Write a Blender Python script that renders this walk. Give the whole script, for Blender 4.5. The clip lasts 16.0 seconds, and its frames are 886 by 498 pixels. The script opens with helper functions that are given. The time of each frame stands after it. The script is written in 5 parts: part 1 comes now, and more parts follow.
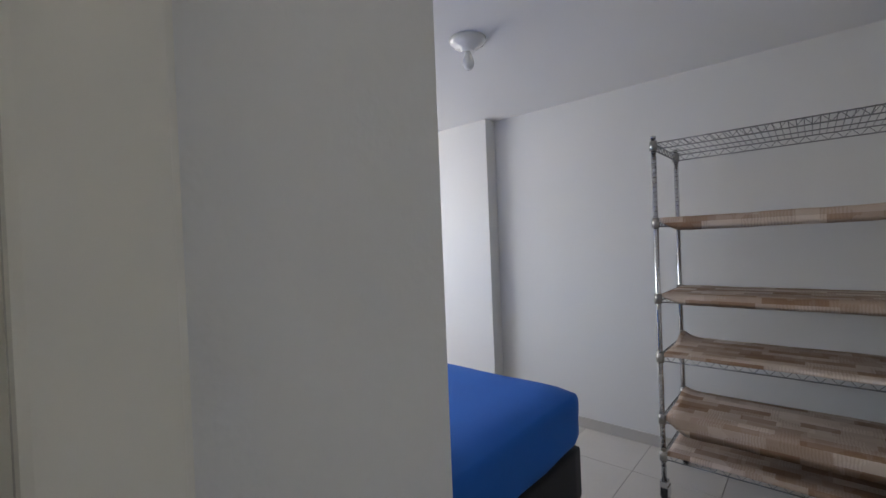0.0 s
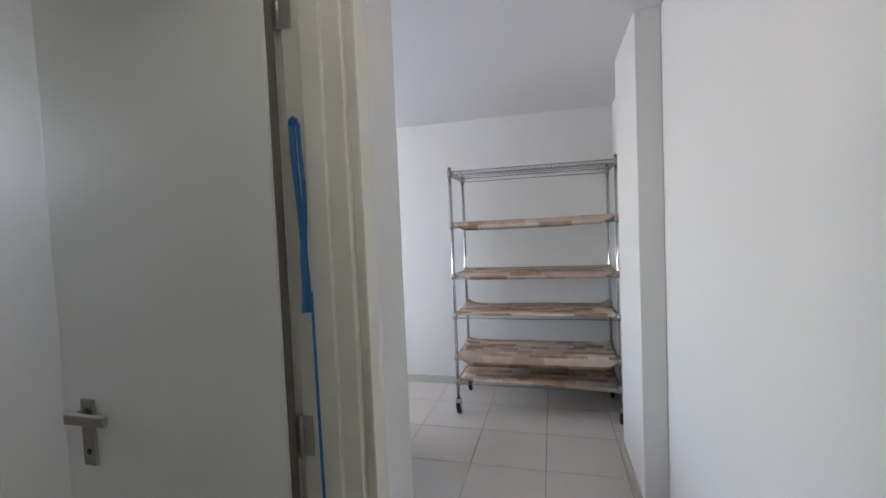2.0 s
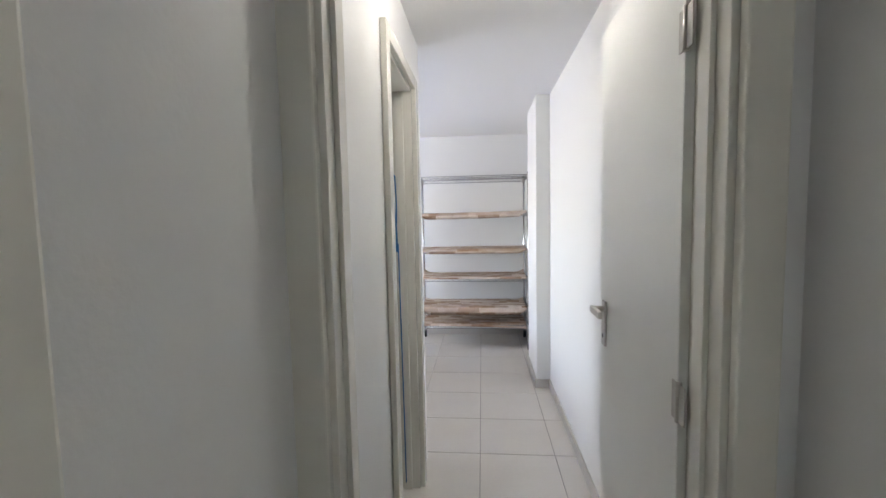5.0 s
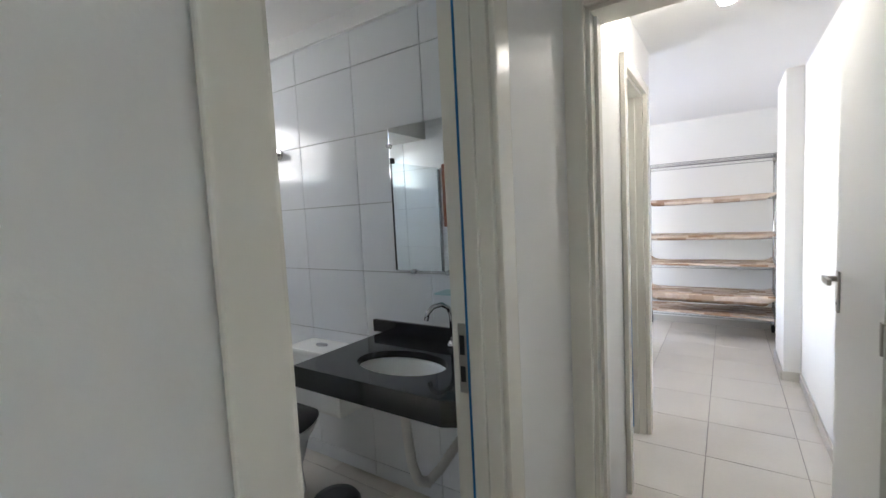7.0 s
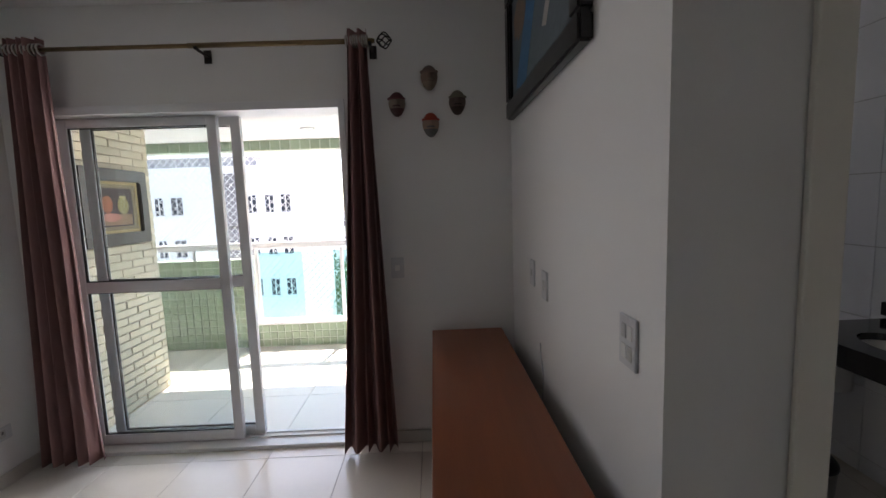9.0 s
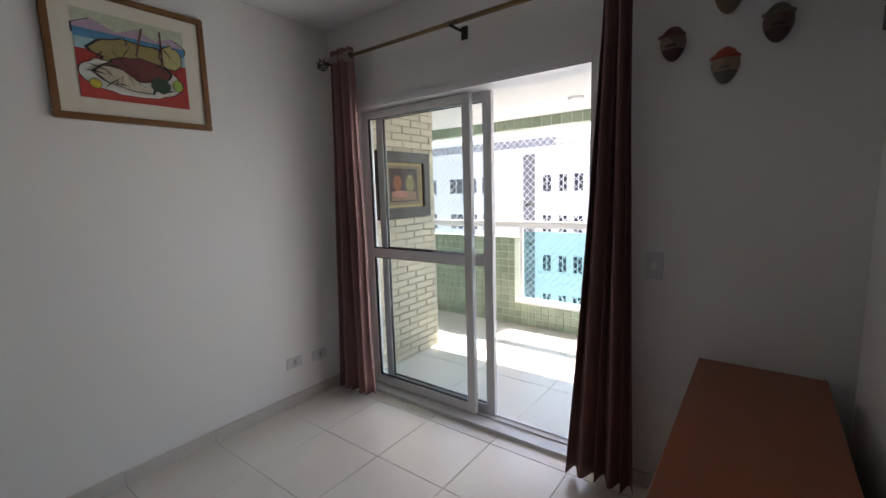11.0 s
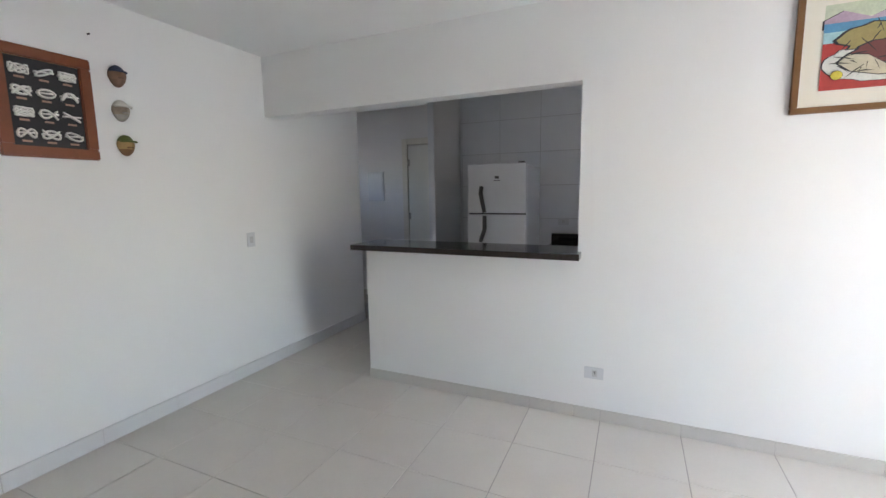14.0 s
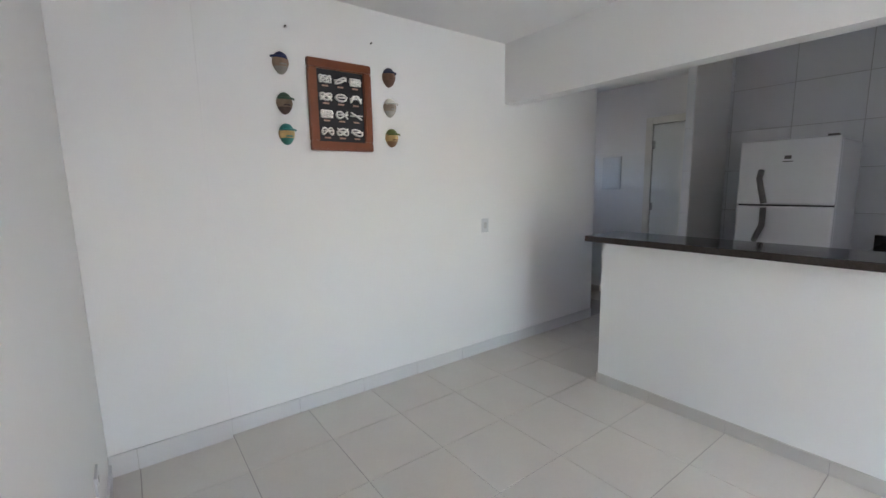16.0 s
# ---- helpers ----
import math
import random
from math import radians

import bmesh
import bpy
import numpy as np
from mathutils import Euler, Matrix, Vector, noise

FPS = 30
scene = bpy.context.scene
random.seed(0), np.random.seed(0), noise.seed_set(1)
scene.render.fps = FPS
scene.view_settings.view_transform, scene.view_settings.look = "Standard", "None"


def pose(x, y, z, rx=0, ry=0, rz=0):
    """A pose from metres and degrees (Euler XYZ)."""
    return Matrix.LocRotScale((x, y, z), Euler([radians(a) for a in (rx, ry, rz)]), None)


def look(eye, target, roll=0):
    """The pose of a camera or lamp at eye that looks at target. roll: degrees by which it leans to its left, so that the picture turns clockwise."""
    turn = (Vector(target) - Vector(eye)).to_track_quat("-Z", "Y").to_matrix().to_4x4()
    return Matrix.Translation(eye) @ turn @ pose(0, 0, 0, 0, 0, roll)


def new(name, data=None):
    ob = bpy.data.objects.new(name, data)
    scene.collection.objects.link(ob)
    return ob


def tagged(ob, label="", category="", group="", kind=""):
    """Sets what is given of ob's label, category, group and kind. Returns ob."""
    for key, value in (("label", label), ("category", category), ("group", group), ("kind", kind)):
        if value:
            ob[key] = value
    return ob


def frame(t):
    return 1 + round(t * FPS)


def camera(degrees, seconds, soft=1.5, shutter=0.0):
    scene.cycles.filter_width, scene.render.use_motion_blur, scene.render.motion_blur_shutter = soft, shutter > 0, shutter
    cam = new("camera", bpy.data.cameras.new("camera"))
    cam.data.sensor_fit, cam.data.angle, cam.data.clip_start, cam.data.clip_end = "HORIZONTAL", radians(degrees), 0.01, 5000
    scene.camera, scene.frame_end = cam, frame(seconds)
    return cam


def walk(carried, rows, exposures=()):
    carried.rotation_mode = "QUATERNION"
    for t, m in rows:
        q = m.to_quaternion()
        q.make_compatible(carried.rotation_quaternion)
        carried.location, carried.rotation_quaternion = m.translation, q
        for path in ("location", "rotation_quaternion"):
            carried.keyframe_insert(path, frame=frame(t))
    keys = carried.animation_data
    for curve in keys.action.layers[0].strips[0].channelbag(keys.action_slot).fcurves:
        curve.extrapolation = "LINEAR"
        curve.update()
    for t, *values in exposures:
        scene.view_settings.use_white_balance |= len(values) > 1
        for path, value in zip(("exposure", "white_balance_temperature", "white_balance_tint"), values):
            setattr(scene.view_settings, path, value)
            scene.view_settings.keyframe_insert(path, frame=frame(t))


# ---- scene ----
cam = camera(92.5, 16.0)
PATH = [
    (0, (1.969, 1.015, 1.406), (0.656, 2.522, 1.379), -2.3),
    (0.5, (1.964, 0.826, 1.432), (0.981, 2.566, 1.371), -3.2),
    (1, (1.997, 0.667, 1.452), (1.394, 2.571, 1.36), -2.9),
    (1.5, (2.059, 0.462, 1.428), (1.537, 2.391, 1.353), -2.2),
    (2, (2.104, 0.232, 1.431), (1.604, 2.166, 1.345), -2.4),
    (2.5, (2.091, -0.008, 1.439), (1.737, 1.958, 1.345), -2.3),
    (3, (2.078, -0.229, 1.441), (1.903, 1.759, 1.317), -2.3),
    (3.5, (2.083, -0.414, 1.452), (1.912, 1.575, 1.333), -2.1),
    (3.7, (2.096, -0.508, 1.45), (1.904, 1.48, 1.331), -1.9),
    (5.8, (2.039, -1.48, 1.452), (1.854, 0.504, 1.283), -0.7),
    (6, (2.041, -1.557, 1.454), (1.678, 0.403, 1.296), -1.9),
    (6.5, (2.047, -1.721, 1.442), (1.366, 0.152, 1.278), -3.3),
    (7, (2.126, -1.795, 1.429), (1.015, -0.139, 1.278), -2.9),
    (7.5, (2.25, -1.919, 1.434), (0.714, -0.651, 1.253), -1.0),
    (8, (2.384, -2.115, 1.453), (0.549, -1.348, 1.24), -1.1),
    (8.5, (2.491, -2.253, 1.462), (0.532, -1.914, 1.245), -1.9),
    (9, (2.494, -2.285, 1.446), (0.506, -2.245, 1.229), -2.0),
    (9.2, (2.482, -2.291, 1.445), (0.495, -2.373, 1.226), -2.2),
    (11.3, (2.043, -2.093, 1.427), (0.658, -3.511, 1.162), -1.5),
    (11.5, (2.035, -2.068, 1.41), (0.811, -3.629, 1.151), -1.3),
    (12, (2.024, -1.983, 1.402), (1.217, -3.792, 1.125), -0.5),
    (12.5, (2.044, -1.953, 1.441), (1.694, -3.899, 1.139), -0.9),
    (13, (2.169, -1.954, 1.462), (2.304, -3.929, 1.175), -1.0),
    (13.5, (2.21, -1.956, 1.448), (2.667, -3.883, 1.174), -0.5),
    (14, (2.25, -1.94, 1.452), (3.064, -3.748, 1.189), -0.9),
    (14.5, (2.326, -1.906, 1.439), (3.505, -3.503, 1.191), -1.2),
    (15, (2.353, -1.89, 1.428), (3.816, -3.228, 1.166), -1.1),
    (15.5, (2.392, -1.913, 1.399), (4.026, -3.035, 1.133), -1.0),
    (16, (2.442, -2.027, 1.43), (4.03, -3.206, 1.137), -1.1),
]
EXPOSURES = [(0, 2.15, 6600, 12), (0.5, 2.75, 6600, 12), (1.0, 2.7, 6600, 12), (2, 2.95, 6550, 12), (3.7, 3.4, 6500, 12), (6, 3.9, 6650, 12), (7.0, 4.15, 6650, 11), (7.5, 4.3, 6650, 12), (8.0, 4.15, 6750, 14), (8.4, 3.05, 6850, 18),
             (9, 2.3, 6900, 20), (11.5, 2.05, 6850, 20), (12.6, 1.85, 6850, 19), (13.0, 2.6, 6800, 18), (13.6, 3.95, 6700, 19), (14.3, 4.2, 6650, 19), (16, 4.25, 6650, 19)]
walk(cam, [(t, look(eye, target, roll)) for t, eye, target, roll in PATH], EXPOSURES)

# ---------------------------------------------------------------- light
world = bpy.data.worlds.new("sky")
scene.world = world
world.use_nodes = True
wn = world.node_tree
sky = wn.nodes.new("ShaderNodeTexSky")
sky.sky_type, sky.sun_disc = "NISHITA", False
sky.sun_elevation, sky.sun_rotation = radians(60), radians(-80)
wn.links.new(sky.outputs[0], wn.nodes["Background"].inputs[0])
wn.nodes["Background"].inputs[1].default_value = 0.15
sun = new("sun", bpy.data.lights.new("sun", "SUN"))
sun.data.energy, sun.data.angle, sun.data.color = 5.0, radians(0.5), (1.0, 0.95, 0.88)
sun.matrix_world = look((-8.5, 1.5, 14.7), (0, 0, 0))


def window_light(name, where, target, w, h, power, tone=(0.95, 0.97, 1.0)):
    lamp = new(name, bpy.data.lights.new(name, "AREA"))
    lamp.data.shape, lamp.data.size, lamp.data.size_y = "RECTANGLE", w, h
    lamp.data.energy, lamp.data.color = power, tone
    lamp.matrix_world = look(where, target)


window_light("bedroom_window_light", (-1.75, 2.5, 1.55), (0, 2.5, 1.5), 1.5, 1.1, 4.9)
window_light("bathroom_window_light", (-0.92, -0.9, 1.95), (0.5, -0.9, 1.2), 0.6, 0.5, 0.28)
window_light("ensuite_window_light", (-0.92, 0.5, 1.95), (0.5, 0.5, 1.2), 0.6, 0.5, 0.95)
window_light("balcony_door_light", (0.06, -3.58, 1.03), (3.2, -3.35, 1.1), 1.6, 1.9, 1.7)
# Added area lamp in an unseen west window, aimed past the refrigerator at the entry
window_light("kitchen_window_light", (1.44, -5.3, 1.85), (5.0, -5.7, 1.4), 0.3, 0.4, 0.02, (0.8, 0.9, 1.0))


# ---------------------------------------------------------------- materials
def mat(name, color, rough=0.6, metal=0.0, vary=0.06, scale=4.0, bump=0.05, grain=120.0, spec=0.5, per_piece=0.0, stretch=(1, 1, 1)):
    """A surface with slow colour drift, fine grain and relief, in metres of the object's own space."""
    m = bpy.data.materials.new(name)
    m.use_nodes = True
    n, l = m.node_tree.nodes, m.node_tree.links
    b = n["Principled BSDF"]
    b.inputs["Roughness"].default_value, b.inputs["Metallic"].default_value = rough, metal
    b.inputs["Specular IOR Level"].default_value = spec
    co = n.new("ShaderNodeTexCoord")
    mp = n.new("ShaderNodeMapping")
    mp.inputs["Scale"].default_value = stretch
    l.new(co.outputs["Object"], mp.inputs[0])
    big, fine = n.new("ShaderNodeTexNoise"), n.new("ShaderNodeTexNoise")
    big.inputs["Scale"].default_value, fine.inputs["Scale"].default_value = scale, grain
    big.inputs["Detail"].default_value = 4
    for t in (big, fine):
        l.new(mp.outputs[0], t.inputs["Vector"])
    mix = n.new("ShaderNodeMix")
    mix.data_type = "RGBA"
    lo, hi = [max(0, c * (1 - vary)) for c in color], [min(1, c * (1 + vary)) for c in color]
    mix.inputs[6].default_value, mix.inputs[7].default_value = (*lo, 1), (*hi, 1)
    add = n.new("ShaderNodeMath")
    add.operation = "MULTIPLY_ADD"
    add.inputs[1].default_value, add.inputs[2].default_value = 0.35, 0.0
    l.new(fine.outputs[0], add.inputs[0])
    tot = n.new("ShaderNodeMath")
    l.new(add.outputs[0], tot.inputs[0])
    sc = n.new("ShaderNodeMath")
    sc.operation = "MULTIPLY"
    sc.inputs[1].default_value = 0.65
    l.new(big.outputs[0], sc.inputs[0])
    l.new(sc.outputs[0], tot.inputs[1])
    last = tot.outputs[0]
    if per_piece:
        info, m2 = n.new("ShaderNodeObjectInfo"), n.new("ShaderNodeMath")
        m2.operation = "MULTIPLY_ADD"
        m2.inputs[1].default_value = per_piece
        l.new(info.outputs["Random"], m2.inputs[0])
        l.new(last, m2.inputs[2])
        m3 = n.new("ShaderNodeMath")
        m3.operation, m3.use_clamp = "SUBTRACT", True
        m3.inputs[1].default_value = per_piece / 2
        l.new(m2.outputs[0], m3.inputs[0])
        last = m3.outputs[0]
    l.new(last, mix.inputs[0])
    l.new(mix.outputs[2], b.inputs["Base Color"])
    if bump:
        bp = n.new("ShaderNodeBump")
        bp.inputs["Strength"].default_value, bp.inputs["Distance"].default_value = bump, 0.004
        l.new(fine.outputs[0], bp.inputs["Height"])
        l.new(bp.outputs[0], b.inputs["Normal"])
    return m


def glass(name, color, rough=0.0):
    m = bpy.data.materials.new(name)
    m.use_nodes = True
    n, l = m.node_tree.nodes, m.node_tree.links
    out = n["Material Output"]
    tr, gl, mx, lw = n.new("ShaderNodeBsdfTransparent"), n.new("ShaderNodeBsdfGlossy"), n.new("ShaderNodeMixShader"), n.new("ShaderNodeLayerWeight")
    tr.inputs[0].default_value = (*color, 1)
    gl.inputs["Roughness"].default_value = rough
    po, ad = n.new("ShaderNodeMath"), n.new("ShaderNodeMath")
    po.operation, po.inputs[1].default_value = "POWER", 5.0
    ad.operation, ad.inputs[1].default_value, ad.inputs[2].default_value = "MULTIPLY_ADD", 0.9, 0.03
    l.new(lw.outputs["Facing"], po.inputs[0])
    l.new(po.outputs[0], ad.inputs[0])
    l.new(ad.outputs[0], mx.inputs[0])
    l.new(tr.outputs[0], mx.inputs[1])
    l.new(gl.outputs[0], mx.inputs[2])
    l.new(mx.outputs[0], out.inputs[0])
    return m


WALL = mat("white_wall_paint", (0.78, 0.775, 0.76), 0.55, vary=0.025, scale=1.3, bump=0.12, grain=90, spec=0.35)
CEIL = mat("ceiling_paint", (0.8, 0.795, 0.785), 0.8, vary=0.02, scale=1.0, bump=0.08, grain=90, spec=0.2)
TILE = mat("cream_floor_tile", (0.66, 0.62, 0.565), 0.2, vary=0.07, scale=3.5, bump=0.02, grain=60, per_piece=0.25)
GROUT = mat("floor_grout", (0.36, 0.33, 0.3), 0.9, vary=0.15, scale=9)
SKIRT = mat("skirting_tile", (0.55, 0.52, 0.48), 0.3, vary=0.06, per_piece=0.2)
SKIRT_W = mat("white_skirting", (0.63, 0.62, 0.61), 0.4, vary=0.03)
DOORW = mat("white_door_lacquer", (0.76, 0.765, 0.73), 0.3, vary=0.02, scale=2, bump=0.02, grain=40, stretch=(1, 1, 0.15))
TRIMW = mat("door_frame_lacquer", (0.77, 0.745, 0.67), 0.25, vary=0.03, scale=2, bump=0.02, grain=40)
WTILE = mat("glazed_wall_tile", (0.74, 0.76, 0.78), 0.12, vary=0.02, bump=0.01, per_piece=0.3)
WGROUT = mat("wall_tile_grout", (0.45, 0.45, 0.44), 0.9)
GRANITE = mat("black_granite", (0.012, 0.012, 0.013), 0.08, vary=0.7, scale=160, bump=0.0, grain=400)
BGRANITE = mat("brown_black_granite", (0.035, 0.026, 0.022), 0.12, vary=0.8, scale=120, bump=0.0, grain=300)
WIRE = mat("zinc_wire", (0.26, 0.26, 0.26), 0.35, 1.0, vary=0.1, bump=0.0)
CHROME = mat("chrome", (0.62, 0.62, 0.63), 0.12, 1.0, vary=0.05, bump=0.0)
STEEL = mat("brushed_steel", (0.42, 0.4, 0.37), 0.3, 1.0, vary=0.12, scale=30, bump=0.03)
PORC = mat("white_porcelain", (0.82, 0.82, 0.8), 0.08, vary=0.01, bump=0)
BLACK = mat("black_plastic", (0.02, 0.02, 0.022), 0.4, vary=0.2)
CARD = mat("printed_cardboard", (0.42, 0.29, 0.19), 0.7, vary=0.25, scale=9, bump=0.15, grain=70, per_piece=0.6)
CARD_L = mat("pale_cardboard", (0.58, 0.47, 0.37), 0.7, vary=0.15, scale=9, bump=0.15, per_piece=0.5)
CARD_D = mat("brown_print", (0.25, 0.13, 0.07), 0.7, vary=0.2, scale=14)
BLUE = mat("royal_blue_sheet", (0.002, 0.115, 0.5), 0.75, vary=0.12, scale=5, bump=0.2, grain=300)
BEDBASE = mat("charcoal_bed_base", (0.02, 0.02, 0.024), 0.7, vary=0.3, scale=30, bump=0.2)
LIT = mat("lit_opal_bulb", (0.9, 0.9, 0.88), 0.2, vary=0.0, bump=0)
LIT.node_tree.nodes["Principled BSDF"].inputs["Emission Color"].default_value = (1, 0.97, 0.92, 1)
LIT.node_tree.nodes["Principled BSDF"].inputs["Emission Strength"].default_value = 6.0
STRAP = mat("blue_strap", (0.01, 0.13, 0.32), 0.6, vary=0.15, scale=40, bump=0.2)
WOODB = mat("brown_wood", (0.24, 0.072, 0.028), 0.32, vary=0.3, scale=7, bump=0.05, grain=60, stretch=(0.25, 5, 5))
PICWOOD = mat("oak_picture_frame", (0.2, 0.095, 0.03), 0.4, vary=0.35, scale=12, bump=0.1)
DARKWOOD = mat("dark_picture_frame", (0.022, 0.015, 0.012), 0.35, vary=0.4, scale=20, bump=0.2)
BLACKF = mat("black_picture_frame", (0.008, 0.007, 0.007), 0.3, vary=0.2)
KNOTWOOD = mat("mahogany_frame", (0.2, 0.055, 0.018), 0.3, vary=0.3, scale=14, bump=0.05)
GOLD = mat("gilt", (0.45, 0.3, 0.12), 0.4, 0.6, vary=0.3, scale=60, bump=0.2)
CREAM = mat("cream_mount", (0.72, 0.68, 0.58), 0.8, vary=0.03)
ALU = mat("white_aluminium", (0.78, 0.78, 0.79), 0.35, vary=0.03, bump=0.01)
CURTAIN = mat("brown_curtain_cloth", (0.25, 0.135, 0.128), 0.85, vary=0.15, scale=6, bump=0.3, grain=500)
BRONZE = mat("antique_brass_rod", (0.2, 0.14, 0.07), 0.35, 0.8, vary=0.3, scale=20)
IRON = mat("dark_cast_iron", (0.025, 0.02, 0.018), 0.5, 0.4, vary=0.4, scale=30, bump=0.4)
BRICK = mat("cream_brick", (0.7, 0.61, 0.47), 0.85, vary=0.14, scale=20, bump=0.4, grain=160, per_piece=0.7)
MORTAR = mat("brick_mortar", (0.6, 0.52, 0.41), 0.95, vary=0.15, scale=30, bump=0.3)
GREEN = mat("green_ceramic_tile", (0.29, 0.37, 0.26), 0.18, vary=0.2, scale=9, bump=0.03, per_piece=0.6)
GGROUT = mat("pale_green_grout", (0.5, 0.56, 0.46), 0.9)
BALFLOOR = mat("balcony_tile", (0.74, 0.72, 0.68), 0.35, vary=0.05, per_piece=0.2)
RAILW = mat("white_rail_paint", (0.8, 0.8, 0.8), 0.4)
NETM = mat("white_net_cord", (0.75, 0.75, 0.75), 0.7)
FACADE = mat("white_facade", (0.8, 0.79, 0.77), 0.9, vary=0.05, scale=0.4, bump=0.1)
WINDARK = mat("facade_window_glass", (0.035, 0.04, 0.055), 0.25, spec=0.3)
GROUND = mat("city_ground", (0.25, 0.24, 0.22), 0.9, vary=0.4, scale=0.08)
FRIDGE = mat("white_enamel", (0.72, 0.73, 0.74), 0.25, vary=0.01, bump=0.02, grain=200)
GREYH = mat("grey_handle", (0.1, 0.095, 0.09), 0.35, vary=0.1)
PLASTIC = mat("white_switch_plastic", (0.6, 0.61, 0.62), 0.3, vary=0.01, bump=0)
PIPE = mat("white_corrugated_pipe", (0.72, 0.71, 0.68), 0.5, vary=0.05)
BULB = mat("opal_bulb", (0.85, 0.85, 0.83), 0.15, vary=0.01, bump=0)
RAWEDGE = mat("raw_door_edge", (0.17, 0.15, 0.125), 0.7, vary=0.2, scale=8)
PANE = glass("clear_pane", (0.93, 0.96, 0.96))
AQUA = glass("aqua_pane", (0.72, 0.91, 0.91))
MIRROR = mat("mirror", (0.85, 0.88, 0.88), 0.01, 1.0, vary=0, bump=0)
paint_cache = {}


def paint(r, g, b, rough=0.6):
    key = (round(r, 3), round(g, 3), round(b, 3), rough)
    if key not in paint_cache:
        paint_cache[key] = mat("paint", (r, g, b), rough, vary=0.3, scale=30, bump=0.15)
    return paint_cache[key]


# ---------------------------------------------------------------- building helpers
def add_box(bm, x0, x1, y0, y1, z0, z1, bevel=0.0, mi=0):
    vs = [bm.verts.new((x, y, z)) for x in (x0, x1) for y in (y0, y1) for z in (z0, z1)]
    fs = [bm.faces.new([vs[i] for i in q]) for q in ((0, 1, 3, 2), (4, 6, 7, 5), (0, 4, 5, 1), (2, 3, 7, 6), (0, 2, 6, 4), (1, 5, 7, 3))]
    for f in fs:
        f.material_index = mi
    if bevel:
        es = list({e for f in fs for e in f.edges})
        r = bmesh.ops.bevel(bm, geom=es, offset=bevel, segments=2, profile=0.6, affect="EDGES")
        for f in r["faces"]:
            f.material_index = mi
    return bm


def box(x0, x1, y0, y1, z0, z1, bevel=0.0):
    return add_box(bmesh.new(), x0, x1, y0, y1, z0, z1, bevel)


def boxes(*rows, bevel=0.0):
    bm = bmesh.new()
    for r in rows:
        add_box(bm, *r, bevel)
    return bm


def add_tube(bm, pts, radius, seg=10, closed=False, mi=0, radii=None):
    pts = [Vector(p) for p in pts]
    n, rings = len(pts), []
    side = None
    for i, p in enumerate(pts):
        a, b = pts[(i - 1) % n if closed else max(i - 1, 0)], pts[(i + 1) % n if closed else min(i + 1, n - 1)]
        d = (b - a).normalized()
        if side is None:
            side = d.cross(Vector((0, 0, 1)) if abs(d.z) < 0.9 else Vector((1, 0, 0))).normalized()
        else:
            side = (side - d * side.dot(d)).normalized()
        up = d.cross(side)
        r = radii[i] if radii else radius
        rings.append([bm.verts.new(p + (side * math.cos(k * math.tau / seg) + up * math.sin(k * math.tau / seg)) * r) for k in range(seg)])
    for i in range(n if closed else n - 1):
        a, b = rings[i], rings[(i + 1) % n]
        for k in range(seg):
            f = bm.faces.new((a[k], a[(k + 1) % seg], b[(k + 1) % seg], b[k]))
            f.smooth, f.material_index = True, mi
    if not closed:
        bm.faces.new(list(reversed(rings[0]))).material_index = mi
        bm.faces.new(rings[-1]).material_index = mi
    return bm


def tube(pts, radius, seg=10, closed=False, radii=None):
    return add_tube(bmesh.new(), pts, radius, seg, closed, 0, radii)


def lathe(profile, seg=28, at=(0, 0, 0), sx=1.0, sy=1.0):
    """A turned shape from (radius, height) pairs."""
    bm = bmesh.new()
    rings = []
    for r, z in profile:
        rings.append([bm.verts.new((at[0] + sx * r * math.cos(k * math.tau / seg), at[1] + sy * r * math.sin(k * math.tau / seg), at[2] + z)) for k in range(seg)])
    for a, b in zip(rings, rings[1:]):
        for k in range(seg):
            bm.faces.new((a[k], a[(k + 1) % seg], b[(k + 1) % seg], b[k])).smooth = True
    bm.faces.new(list(reversed(rings[0])))
    bm.faces.new(rings[-1])
    return bm


def mesh_ob(name, bm, material):
    bmesh.ops.recalc_face_normals(bm, faces=bm.faces)
    me = bpy.data.meshes.new(name)
    bm.to_mesh(me)
    bm.free()
    for m in material if isinstance(material, (list, tuple)) else (material,):
        me.materials.append(m)
    return new(name, me)


def part(name, bm, material, parent, label=""):
    ob = mesh_ob(name, bm, material)
    ob.parent = parent
    if parent.type == "EMPTY":
        ob.matrix_parent_inverse = Matrix.Translation(-parent.location)
    if label:
        tagged(ob, label)
    return ob


def thing(name, label, category, group="", at=(0, 0, 0)):
    ob = new(name)
    ob.location = at
    ob.empty_display_size = 0.1
    return tagged(ob, label, category, group)


def solo(name, bm, material, label, category, group=""):
    return tagged(mesh_ob(name, bm, material), label, category, group)


def structure(name, bm, material, label="", category=""):
    return tagged(mesh_ob(name, bm, material), label, category, kind="structure")


